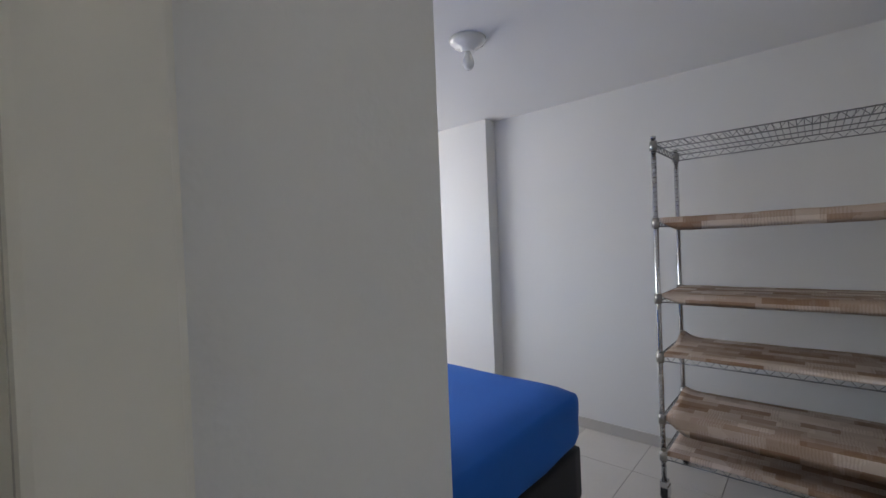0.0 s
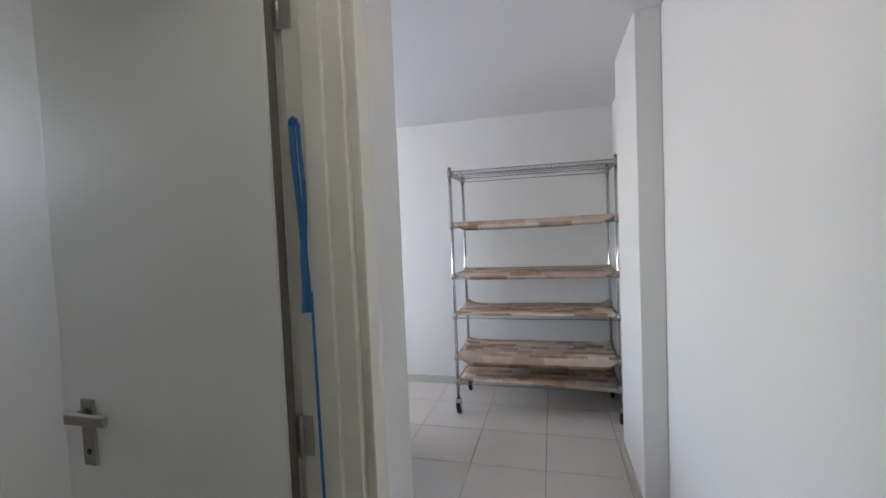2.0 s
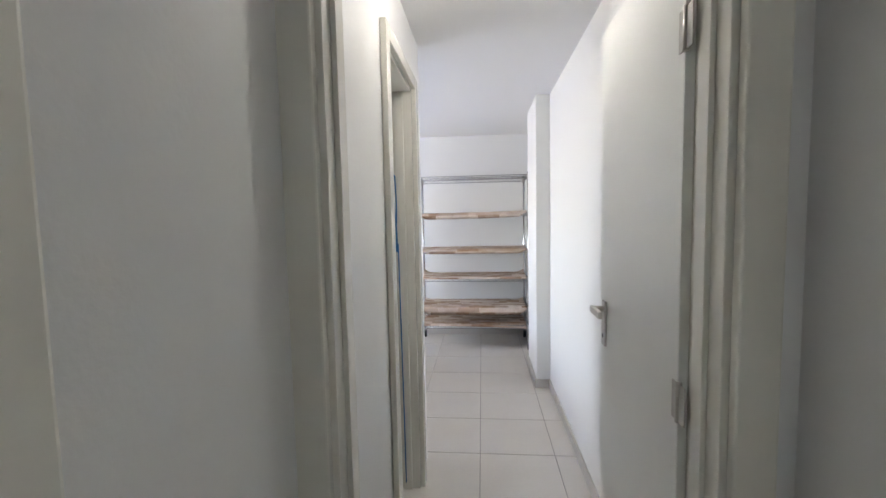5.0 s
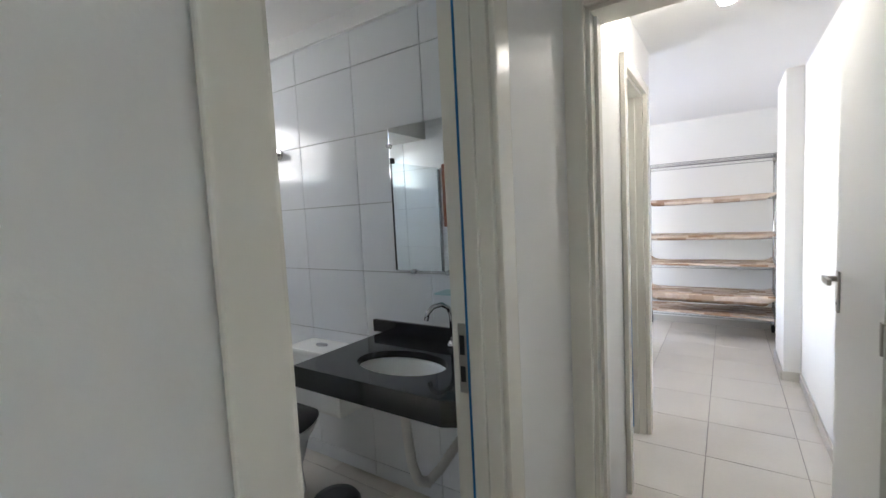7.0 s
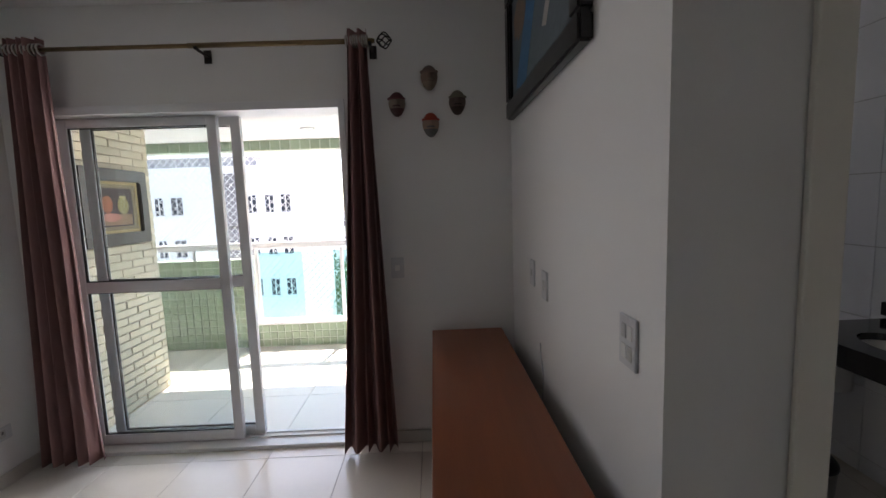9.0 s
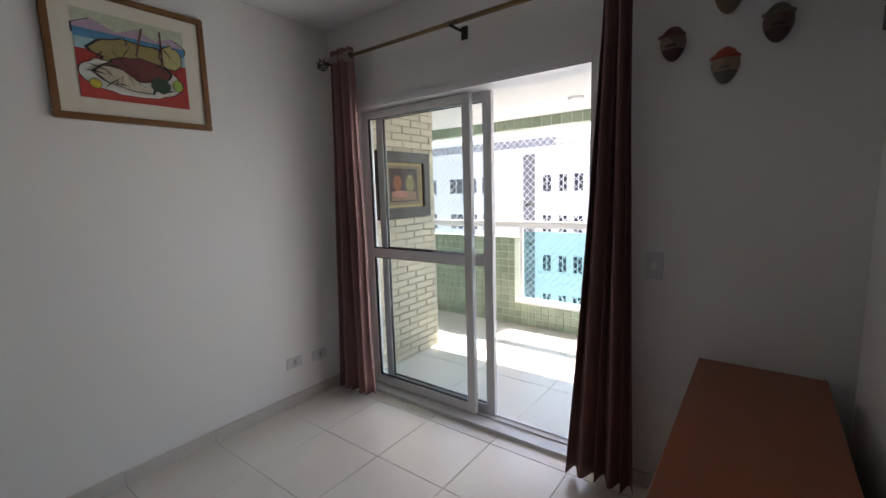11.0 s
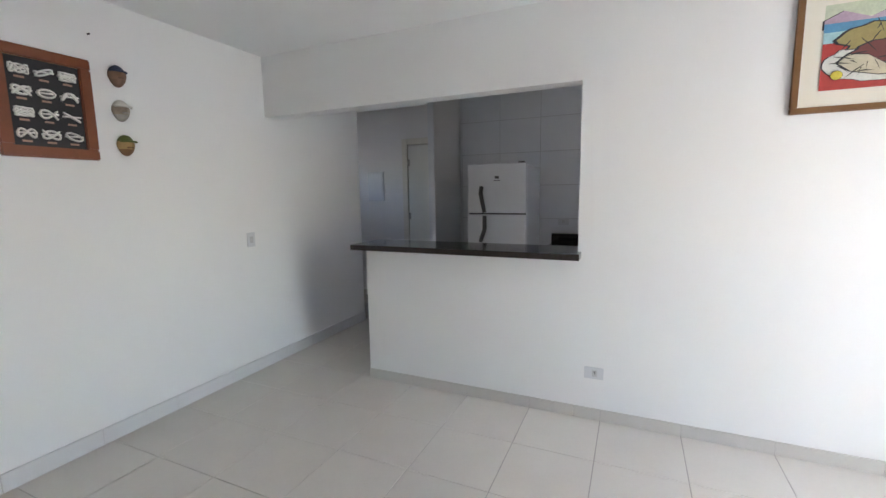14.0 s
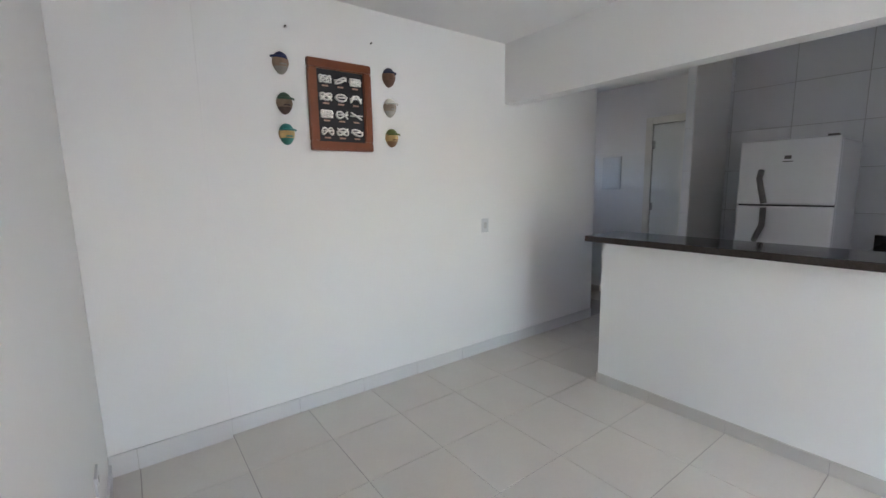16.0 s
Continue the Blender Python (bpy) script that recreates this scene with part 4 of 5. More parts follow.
def framed(name, label, face, centre, w, h, rim, depth, frame_mat, back_mat, inner=None):
    r, u, out = wall_axes(face)
    o = Vector(centre)
    p = thing(name, label, "picture", at=centre)
    for x0, x1, y0, y1 in ((-w / 2, w / 2, h / 2 - rim, h / 2), (-w / 2, w / 2, -h / 2, -h / 2 + rim), (-w / 2, -w / 2 + rim, -h / 2 + rim, h / 2 - rim), (w / 2 - rim, w / 2, -h / 2 + rim, h / 2 - rim)):
        bm = flat([(x0, y0), (x1, y0), (x1, y1), (x0, y1)], o, r, u, out, 0.001, depth)
        bmesh.ops.recalc_face_normals(bm, faces=bm.faces)
        bmesh.ops.bevel(bm, geom=bm.edges[:], offset=min(rim, depth) * 0.18, segments=2, affect="EDGES")
        part("frame_bar", bm, frame_mat, p)
    part("backing", flat([(-w / 2 + rim, -h / 2 + rim), (w / 2 - rim, -h / 2 + rim), (w / 2 - rim, h / 2 - rim), (-w / 2 + rim, h / 2 - rim)], o, r, u, out, 0.001, depth * 0.45), back_mat, p)
    return p, o + out * (0.001 + depth * 0.45), r, u, out


def shapes(p, o, r, u, out, rows):
    for k, (name, pts, col) in enumerate(rows):
        part(name, flat(pts, o, r, u, out, 0.0003 + 0.0006 * k, 0.0005), paint(*col), p)


def rect(x0, x1, y0, y1):
    return [(x0, y0), (x1, y0), (x1, y1), (x0, y1)]


random.seed(4)
p, o, r, u, out = framed("wall_picture", "wood-framed colour print of a seafood platter before a bay", (0, 1, 0), (1.228, YS, 2.1), 0.675, 0.585, 0.03, 0.022, PICWOOD, CREAM)
rows = [("sky", rect(-0.23, 0.23, 0.13, 0.2), (0.5, 0.55, 0.4)), ("hill", [(-0.23, 0.09), (0.23, 0.09), (0.23, 0.12), (0.17, 0.155), (0.1, 0.125), (0.02, 0.16), (-0.06, 0.125), (-0.16, 0.165), (-0.23, 0.13)], (0.45, 0.33, 0.42)),
        ("sea", rect(-0.23, 0.23, 0.05, 0.115), (0.08, 0.26, 0.45)), ("shallows", rect(-0.23, 0.23, 0.02, 0.075), (0.35, 0.55, 0.58)), ("cloth", rect(-0.23, 0.23, -0.19, 0.025), (0.42, 0.045, 0.035)),
        ("platter", oval(-0.01, -0.075, 0.215, 0.085, 40, 0.12, 3), (0.66, 0.66, 0.6)), ("boat", oval(0.0, 0.035, 0.17, 0.06, 24, 0.3, 7), (0.33, 0.27, 0.1)), ("hull", oval(0.02, -0.03, 0.13, 0.05, 24, 0.3, 9), (0.17, 0.05, 0.045)),
        ("bow", oval(0.16, 0.055, 0.05, 0.055, 20, 0.2, 2), (0.45, 0.42, 0.18)), ("mast", [(0.0, 0.03), (0.01, 0.03), (0.045, 0.17), (0.035, 0.17)], (0.15, 0.09, 0.06)), ("mast", rect(0.115, 0.123, 0.02, 0.175), (0.12, 0.05, 0.05)),
        ("fish", [(-0.17, -0.07), (-0.13, -0.035), (-0.06, -0.045), (0.03, -0.11), (0.07, -0.1), (0.06, -0.135), (-0.02, -0.135), (-0.12, -0.11)], (0.55, 0.5, 0.36)), ("greens", oval(0.1, -0.09, 0.045, 0.04, 24, 0.4, 4), (0.04, 0.08, 0.05)),
        ("lemon", oval(-0.17, -0.125, 0.022, 0.02), (0.6, 0.5, 0.06)), ("lime", oval(0.18, -0.08, 0.022, 0.028), (0.3, 0.42, 0.08))]
for k in range(26):
    x, y, a, L = random.uniform(-0.17, 0.17), random.uniform(-0.14, 0.08), random.uniform(0, 3.1), random.uniform(0.015, 0.05)
    c, s = math.cos(a), math.sin(a)
    rows.append(("ink_line", [(x - c * L + s * 0.002, y - s * L - c * 0.002), (x + c * L + s * 0.001, y + s * L), (x + c * L - s * 0.002, y + s * L + c * 0.002), (x, y + 0.006)], (0.03, 0.03, 0.03)))
inked = []
for nm, pts, col in rows:
    if nm in ("platter", "boat", "hull", "bow", "fish", "lemon", "lime", "hill"):
        mx, my = sum(q[0] for q in pts) / len(pts), sum(q[1] for q in pts) / len(pts)
        grow = 1.03 if nm in ("platter", "hill") else 1.09
        inked.append(("ink_outline", [(mx + (q[0] - mx) * grow, my + (q[1] - my) * grow) for q in pts], (0.03, 0.03, 0.035)))
    inked.append((nm, pts, col))
shapes(p, o, r, u, out, inked)
p, o, r, u, out = framed("balcony_painting", "still life painting in a heavy dark frame on brick", (0, 1, 0), (-0.56, -4.538, 1.493), 0.64, 0.535, 0.085, 0.045, DARKWOOD, BLACKF)
shapes(p, o, r, u, out, [("gilt_slip", rect(-0.233, 0.233, -0.181, 0.181), (0.45, 0.33, 0.15)), ("mount", rect(-0.212, 0.212, -0.16, 0.16), (0.24, 0.18, 0.1)), ("canvas", rect(-0.17, 0.17, -0.135, 0.135), (0.05, 0.03, 0.03)), ("table", rect(-0.15, 0.15, -0.125, -0.05), (0.3, 0.17, 0.1)), ("cloth", oval(-0.05, -0.07, 0.09, 0.03, 20, 0.4, 1), (0.5, 0.2, 0.15)), ("pitcher", oval(-0.08, 0.02, 0.05, 0.06, 20, 0.2, 5), (0.32, 0.1, 0.04)), ("brass_pot", oval(0.07, 0.01, 0.055, 0.06), (0.28, 0.24, 0.1)), ("pot_rim", oval(0.07, 0.07, 0.035, 0.012), (0.4, 0.34, 0.16))])
p, o, r, u, out = framed("wall_picture", "large sea photograph in a wide black frame", (0, -1, 0), (0.715, YT, 2.198), 1.14, 0.645, 0.085, 0.045, BLACKF, paint(0.05, 0.08, 0.1, 0.3))
shapes(p, o, r, u, out, [("water", rect(-0.52, 0.52, -0.26, 0.26), (0.1, 0.13, 0.15)), ("blue_streak", [(-0.4, -0.2), (-0.2, -0.24), (0.1, 0.2), (-0.05, 0.24)], (0.04, 0.15, 0.3)), ("pale_streak", [(0.1, -0.1), (0.16, -0.12), (0.4, 0.2), (0.36, 0.22)], (0.4, 0.36, 0.33)), ("rock", oval(-0.3, 0.1, 0.13, 0.09, 24, 0.4, 3), (0.2, 0.13, 0.09))])

p, o, r, u, out = framed("bathroom_picture", "wood-framed picture with a pale mount on the bathroom tiles", (0, 1, 0), (0.28, -1.69, 1.615), 0.48, 0.55, 0.05, 0.025, KNOTWOOD, CREAM)
shapes(p, o, r, u, out, [("gilt_slip", rect(-0.17, 0.17, -0.205, 0.205), (0.45, 0.33, 0.15)), ("print", rect(-0.155, 0.155, -0.19, 0.19), (0.6, 0.55, 0.45))])

p, o, r, u, out = framed("knot_board", "mahogany-framed display board of white sailor knots", (-1, 0, 0), (XE, -3.187, 1.937), 0.42, 0.545, 0.056, 0.03, KNOTWOOD, paint(0.012, 0.012, 0.014, 0.5))
for z_ in (1.7185, 2.153):
    part("inner_slip", boxes((5.049, 5.0525, -3.187 - 0.172, -3.187 + 0.172, z_, z_ + 0.0025)), GOLD, p)
ROPE = mat("white_rope", (0.75, 0.73, 0.68), 0.8, vary=0.15, scale=120, bump=0.4)
for j in range(4):
    for i in range(3):
        cx, cy = -0.1 + i * 0.1, 0.158 - j * 0.104
        bm = bmesh.new()
        a, b, q = 2 + (i + j) % 3, 3 + (i * 2 + j) % 2, 0.6 * i + j
        pts = [o + r * (cx + 0.036 * math.sin(a * t + q)) + u * (cy + 0.02 * math.sin(b * t)) + out * (0.006 + 0.003 * math.sin(5 * t)) for t in [k * math.tau / 48 for k in range(48)]]
        add_tube(bm, pts, 0.0052, 6, True)
        add_tube(bm, [o + r * (cx - 0.042) + u * cy + out * 0.005, o + r * (cx + 0.042) + u * (cy + 0.004) + out * 0.005], 0.0048, 6)
        part("rope_knot", bm, ROPE, p)
        part("caption_plate", flat(rect(cx - 0.02, cx + 0.02, cy - 0.044, cy - 0.034), o, r, u, out, 0.0005, 0.001), paint(0.4, 0.24, 0.18), p)


# ---------------------------------------------------------------- small clay heads, plain shapes
def clay_head(face, c, w, h, skin, cap, beard, label, peak=0, group="clay heads beside the knot board"):
    r, u, out = wall_axes(face)
    bm = bmesh.new()
    bmesh.ops.create_uvsphere(bm, u_segments=24, v_segments=16, radius=1.0)
    for v in bm.verts:
        x, y, z = v.co
        taper = 1 - 0.18 * max(0, -z)
        v.co = Vector((x * w / 2 * taper, y * 0.045, z * h / 2))
        if y < 0 and abs(x) < 0.22 and -0.25 < z < 0.25:
            v.co.y -= 0.014
    for f in bm.faces:
        cz = f.calc_center_median().z / (h / 2)
        f.smooth = True
        f.material_index = 1 if cz > 0.32 else (2 if cz < -0.38 else 0)
    brim = [(w * 0.47 * math.cos(a) + peak * w * 0.2, -0.03 - 0.03 * abs(math.sin(a)), h * 0.17) for a in [k * math.pi / 10 for k in range(11)]]
    add_tube(bm, brim, 0.006, 8, mi=1)
    add_tube(bm, [(-w * 0.2, -0.047, -h * 0.13), (0, -0.052, -h * 0.11), (w * 0.2, -0.047, -h * 0.13)], 0.005, 6, mi=2)
    o = Vector(c)
    for v in bm.verts:
        v.co = o + r * v.co.x + out * max(0.0, -v.co.y + 0.012) + u * v.co.z
    solo("clay_head", bm, [paint(*skin), paint(*cap), paint(*beard)], label, "wall ornament", group)


EAST = (-1, 0, 0)
for c, skin, cap, beard, lab, pk in (((XE, -2.828, 2.15), (0.3, 0.2, 0.13), (0.02, 0.035, 0.11), (0.3, 0.27, 0.22), "painted clay head with a dark blue beret", -1), ((XE, -2.835, 1.926), (0.22, 0.15, 0.1), (0.03, 0.08, 0.05), (0.07, 0.04, 0.03), "painted clay head with a green hood and dark beard", 0),
                                     ((XE, -2.836, 1.751), (0.45, 0.3, 0.12), (0.01, 0.16, 0.14), (0.02, 0.18, 0.15), "painted clay head with a teal cap and scarf", 0), ((XE, -3.54, 2.16), (0.24, 0.13, 0.08), (0.025, 0.035, 0.07), (0.2, 0.11, 0.07), "painted clay head with a navy cap", -0.5),
                                     ((XE, -3.54, 1.963), (0.3, 0.24, 0.18), (0.55, 0.53, 0.48), (0.32, 0.3, 0.27), "painted clay head with a white cap and grey beard", 0), ((XE, -3.547, 1.763), (0.4, 0.26, 0.1), (0.1, 0.13, 0.03), (0.2, 0.1, 0.04), "painted clay head with an olive cap", 0)):
    clay_head(EAST, c, 0.092, 0.125, skin, cap, beard, lab, pk)
for c, skin, cap, beard, lab in (((XW, -2.28, 2.138), (0.16, 0.11, 0.08), (0.13, 0.09, 0.07), (0.18, 0.14, 0.1), "brown clay head with a dark cap"), ((XW, -2.465, 2.0), (0.22, 0.17, 0.13), (0.1, 0.02, 0.02), (0.06, 0.02, 0.02), "clay head with a dark red cap and beard"),
                                 ((XW, -2.127, 2.0), (0.14, 0.1, 0.08), (0.16, 0.15, 0.1), (0.06, 0.04, 0.03), "dark clay head with an olive cap"), ((XW, -2.28, 1.883), (0.34, 0.24, 0.17), (0.35, 0.05, 0.02), (0.13, 0.13, 0.12), "clay head with a red cap and grey beard")):
    clay_head((1, 0, 0), c, 0.095, 0.135, skin, cap, beard, lab, 0, "clay heads beside the curtain")

# dark metal ornament on the wall beside the hall
orn = bmesh.new()
OX, OZ = 3.11, 1.69
for k_, r_ in ((1.0, 0.0075), (0.74, 0.005)):
    add_tube(orn, [(OX + 0.068 * k_ * math.cos(a), YT - 0.018, OZ + 0.115 * k_ * math.sin(a)) for a in [k * math.tau / 32 for k in range(32)]], r_, 8, True)
for dx in (-0.022, 0.03):
    add_tube(orn, [(OX + dx, YT - 0.018, OZ - 0.1), (OX + dx * 1.2, YT - 0.02, OZ - 0.165)], 0.005, 8)
for s in (-1, 1):
    add_tube(orn, [(OX + s * 0.062, YT - 0.018, OZ - 0.02), (OX + s * 0.078, YT - 0.02, OZ - 0.045), (OX + s * 0.082, YT - 0.02, OZ - 0.075)], 0.008, 8, radii=[0.011, 0.008, 0.004])
    add_tube(orn, [(OX + s * 0.016, YT - 0.014, OZ - 0.1), (OX + s * 0.004, YT - 0.014, OZ + 0.1)], 0.003, 8)
add_tube(orn, [(OX, YT - 0.02, OZ - 0.125), (OX, YT - 0.022, OZ - 0.108), (OX, YT - 0.02, OZ - 0.09)], 0.014, 10, radii=[0.008, 0.016, 0.01])
add_box(orn, OX - 0.006, OX + 0.006, YT - 0.016, YT, OZ + 0.1, OZ + 0.12)
solo("metal_wall_ornament", orn, IRON, "dark cast metal ring ornament hung on the wall", "wall ornament")


# ---------------------------------------------------------------- switches and outlets
def plate(name, face, c, w, h, marks, label):
    r, u, out = wall_axes(face)
    o = Vector(c)
    t = thing(name, label, name.split("_")[-1], "wall switches and outlets", at=c)
    bm = flat(rect(-w / 2, w / 2, -h / 2, h / 2), o, r, u, out, 0.0005, 0.008)
    bmesh.ops.recalc_face_normals(bm, faces=bm.faces)
    bmesh.ops.bevel(bm, geom=bm.edges[:], offset=0.002, segments=2, affect="EDGES")
    part("cover_plate", bm, PLASTIC, t)
    for x, y, mw, mh, m in marks:
        part("insert", flat(rect(x - mw / 2, x + mw / 2, y - mh / 2, y + mh / 2), o, r, u, out, 0.0086, 0.0022), m, t)


GREYP = paint(0.5, 0.5, 0.49)
S, N, W = (0, 1, 0), (0, -1, 0), (1, 0, 0)
for x, z in ((2.44, 0.31), (0.49, 0.3), (0.285, 0.29)):
    plate("wall_outlet", S, (x, YS, z), 0.115, 0.075, [(0.005, 0, 0.03, 0.042, GREYP), (0.005, 0.006, 0.01, 0.02, paint(0.06, 0.06, 0.06))], "white wall outlet low on the wall")
plate("wall_switch", EAST, (XE, -4.416, 1.1), 0.075, 0.115, [(0, 0.0, 0.03, 0.05, GREYP)], "white light switch on the wall")
plate("wall_switch", W, (XW, -2.505, 1.077), 0.075, 0.12, [(0, 0.0, 0.028, 0.035, PORC)], "white light switch beside the curtain")
plate("wall_outlet", N, (0.535, YT, 1.106), 0.08, 0.12, [(0, 0, 0.02, 0.03, GREYP)], "white outlet above the sideboard")
plate("wall_outlet", N, (0.756, YT, 1.087), 0.08, 0.12, [(0, 0, 0.03, 0.04, PORC)], "white outlet above the sideboard")
plate("wall_switch", N, (1.52, YT, 1.1), 0.085, 0.125, [(-0.015, 0.025, 0.022, 0.035, GREYP), (0.015, 0.025, 0.022, 0.035, PORC), (-0.015, -0.025, 0.022, 0.035, PORC), (0.015, -0.025, 0.022, 0.035, GREYP)], "white multiple switch plate at the wall corner")
plate("wall_outlet", N, (4.45, YT, 0.33), 0.115, 0.075, [(0, 0, 0.026, 0.03, PORC)], "white wall outlet low on the wall")
solo("power_cord", tube([(0.7, YT - 0.012, 0.82), (0.72, YT - 0.014, 0.76), (0.75, YT - 0.012, 0.69), (0.75, YT - 0.02, 0.5)], 0.003, 6), PLASTIC, "thin white cord hanging from an outlet", "cord")
for y, z in ((-2.75, 2.36), (-3.3, 2.36)):
    solo("wall_nail", tube([(XE, y - 0.12, z), (XE - 0.015, y - 0.12, z)], 0.005, 8), IRON, "small bare nail in the white wall", "nail", "nails above the knot board")
solo("wall_nail", tube([(1.3, YS, 2.405), (1.3, YS + 0.012, 2.405)], 0.004, 8), IRON, "small nail above the picture", "nail")

# ---------------------------------------------------------------- kitchen
solo("kitchen_counter", box(2.535, 4.18, -4.93, -4.53, 1.037, 1.077, 0.004), BGRANITE, "polished dark granite bar counter on the half wall", "counter")
fr = thing("refrigerator", "white two-door refrigerator with dark curved handles", "refrigerator", at=(3.45, -6.2, 0))
part("body", box(3.165, 3.735, -6.5, -5.905, 0.03, 1.7, 0.01), FRIDGE, fr)
part("freezer_door", box(3.163, 3.737, -5.9, -5.845, 1.25, 1.715, 0.012), FRIDGE, fr)
part("lower_door", box(3.163, 3.737, -5.9, -5.845, 0.08, 1.238, 0.012), FRIDGE, fr)
# Black strip painted in for the shade between the two doors
part("door_gap_shade", box(3.17, 3.73, -5.9, -5.87, 1.236, 1.252), BLACK, fr)
part("handle", tube([(3.59, -5.838, 1.5), (3.59, -5.81, 1.44), (3.57, -5.79, 1.37), (3.545, -5.79, 1.26)], 0.02, 10), GREYH, fr, "dark grey curved handle")
part("handle", tube([(3.545, -5.79, 1.23), (3.545, -5.79, 1.1), (3.58, -5.81, 1.02), (3.6, -5.838, 0.98)], 0.02, 10), GREYH, fr, "dark grey curved handle")
part("badge", boxes((3.42, 3.46, -5.845, -5.842, 1.575, 1.6), (3.41, 3.47, -5.845, -5.842, 1.555, 1.562)), GREYH, fr, "small grey badge")
part("hinge_cap", box(3.18, 3.24, -5.9, -5.86, 1.716, 1.73, 0.003), GREYH, fr)
for x in (3.2, 3.7):
    part("foot", lathe([(0.02, 0), (0.02, 0.032)], 12, (x, -5.96, 0)), BLACK, fr)
kc = thing("kitchen_worktop", "black granite worktop with a raised splash against the tiles", "worktop", at=(2.2, -6.3, 0.85))
part("slab", box(1.42, 3.05, -6.6, -6.02, 0.86, 0.9, 0.003), GRANITE, kc)
part("splash", box(1.42, 3.05, -6.6, -6.57, 0.9, 1.0, 0.003), GRANITE, kc)
part("cabinet_body", box(1.43, 3.04, -6.58, -6.06, 0.0, 0.86, 0.003), FRIDGE, kc)
plate("wall_outlet", S, (2.93, -6.592, 1.13), 0.115, 0.075, [(0, 0, 0.026, 0.03, GREYP)], "white outlet on the kitchen tiles")
ic = thing("intercom_phone", "white wall intercom phone with a dark handset strip", "intercom", at=(3.93, -6.59, 1.15))
part("body", box(3.88, 3.98, -6.592, -6.55, 1.03, 1.24, 0.008), PLASTIC, ic)
part("handset", box(3.89, 3.91, -6.55, -6.53, 1.07, 1.22, 0.006), BLACK, ic)

# ---------------------------------------------------------------- balcony
BX = -1.9
structure("balcony_floor", boxes((-2.1, -0.13, -7.0, -1.0, -0.15, -0.013)), GROUT, "pale tiled balcony floor", "floor")
structure("balcony_ceiling", boxes((-2.1, -0.13, -7.0, -1.0, 2.13, 2.3)), CEIL, "white balcony ceiling", "ceiling")
BRICKW = structure("wall_balcony_brick", boxes((-1.0, -0.13, -4.9, -4.56, -0.15, 2.13)), MORTAR, "cream brick column on the balcony", "wall")
structure("wall_balcony_outer", boxes((-0.13, 0.0, -7.0, -4.78, -0.15, 2.13), (-2.1, -0.13, -7.1, -7.0, -0.15, 2.13), (-2.1, -1.15, -1.1, -1.0, -0.15, 2.13)), FACADE, "white outer wall of the balcony", "wall")
PAR = structure("wall_parapet", boxes((-2.05, BX, -7.0, -4.2, -0.15, 0.93), (-2.05, BX, -4.2, -1.0, -0.15, 0.235)), GGROUT, "balcony parapet faced with green tiles", "parapet")
structure("parapet_cap", boxes((-2.07, BX + 0.015, -4.2, -1.0, 0.2355, 0.26), bevel=0.004), RAILW, "white sill under the balcony glass", "sill")
BEAM = structure("wall_balcony_beam", boxes((-2.05, BX, -7.0, -1.0, 2.03, 2.13)), GGROUT, "balcony beam faced with green tiles", "beam")
rail = thing("balcony_railing", "white metal balcony railing with aqua glass panels", "railing", at=(-1.98, -3.0, 0))
part("top_rail", box(-2.02, -1.94, -7.0, -1.0, 1.03, 1.1, 0.01), RAILW, rail)
for y in (-4.16, -3.27, -2.38, -1.5):
    part("post", box(-2.0, -1.965, y - 0.018, y + 0.018, 0.26, 1.03, 0.004), RAILW, rail)
for y in (-6.4, -5.6, -4.8):
    part("post", box(-2.0, -1.965, y - 0.018, y + 0.018, 0.93, 1.03, 0.004), RAILW, rail)
for a, b in ((-4.14, -3.29), (-3.25, -2.4), (-2.36, -1.52)):
    g = part("glass_panel", box(-1.985, -1.979, a, b, 0.27, 0.99), AQUA, rail, "aqua tinted glass panel")
    g.visible_shadow = False
bm = bmesh.new()
Z0, Z1, NP = 0.26, 2.03, 0.075
yy = -7.0 - (Z1 - Z0)
while yy < -1.0:
    for s in (1, -1):
        a = (-2.06, yy if s > 0 else yy + (Z1 - Z0), Z0)
        b = (-2.06, yy + (Z1 - Z0) if s > 0 else yy, Z1)
        add_tube(bm, [a, b], 0.0034, 3)
    yy += NP
tagged(mesh_ob("safety_net", bm, NETM), "white diamond-mesh safety net across the balcony opening", "net", kind="stuff")
bl = thing("balcony_lamp", "small round ceiling spot lamp on the balcony", "ceiling light", at=(-1.3, -3.3, 2.13))
part("ring", lathe([(0.04, -0.02), (0.06, -0.012), (0.062, 0)], 24, (-1.3, -3.35, 2.13)), PORC, bl)


# ---------------------------------------------------------------- buildings across the street
ROOFG = mat("grey_roof_render", (0.3, 0.3, 0.32), 0.9, vary=0.3, scale=1.5)
STRIPG = mat("grey_facade_strip", (0.2, 0.19, 0.2), 0.9, vary=0.15, scale=2)
LEAF = mat("tree_leaves", (0.06, 0.11, 0.03), 0.7, vary=0.5, scale=3)
BARK = mat("tree_bark", (0.12, 0.09, 0.06), 0.9, vary=0.4, scale=20, bump=0.4)


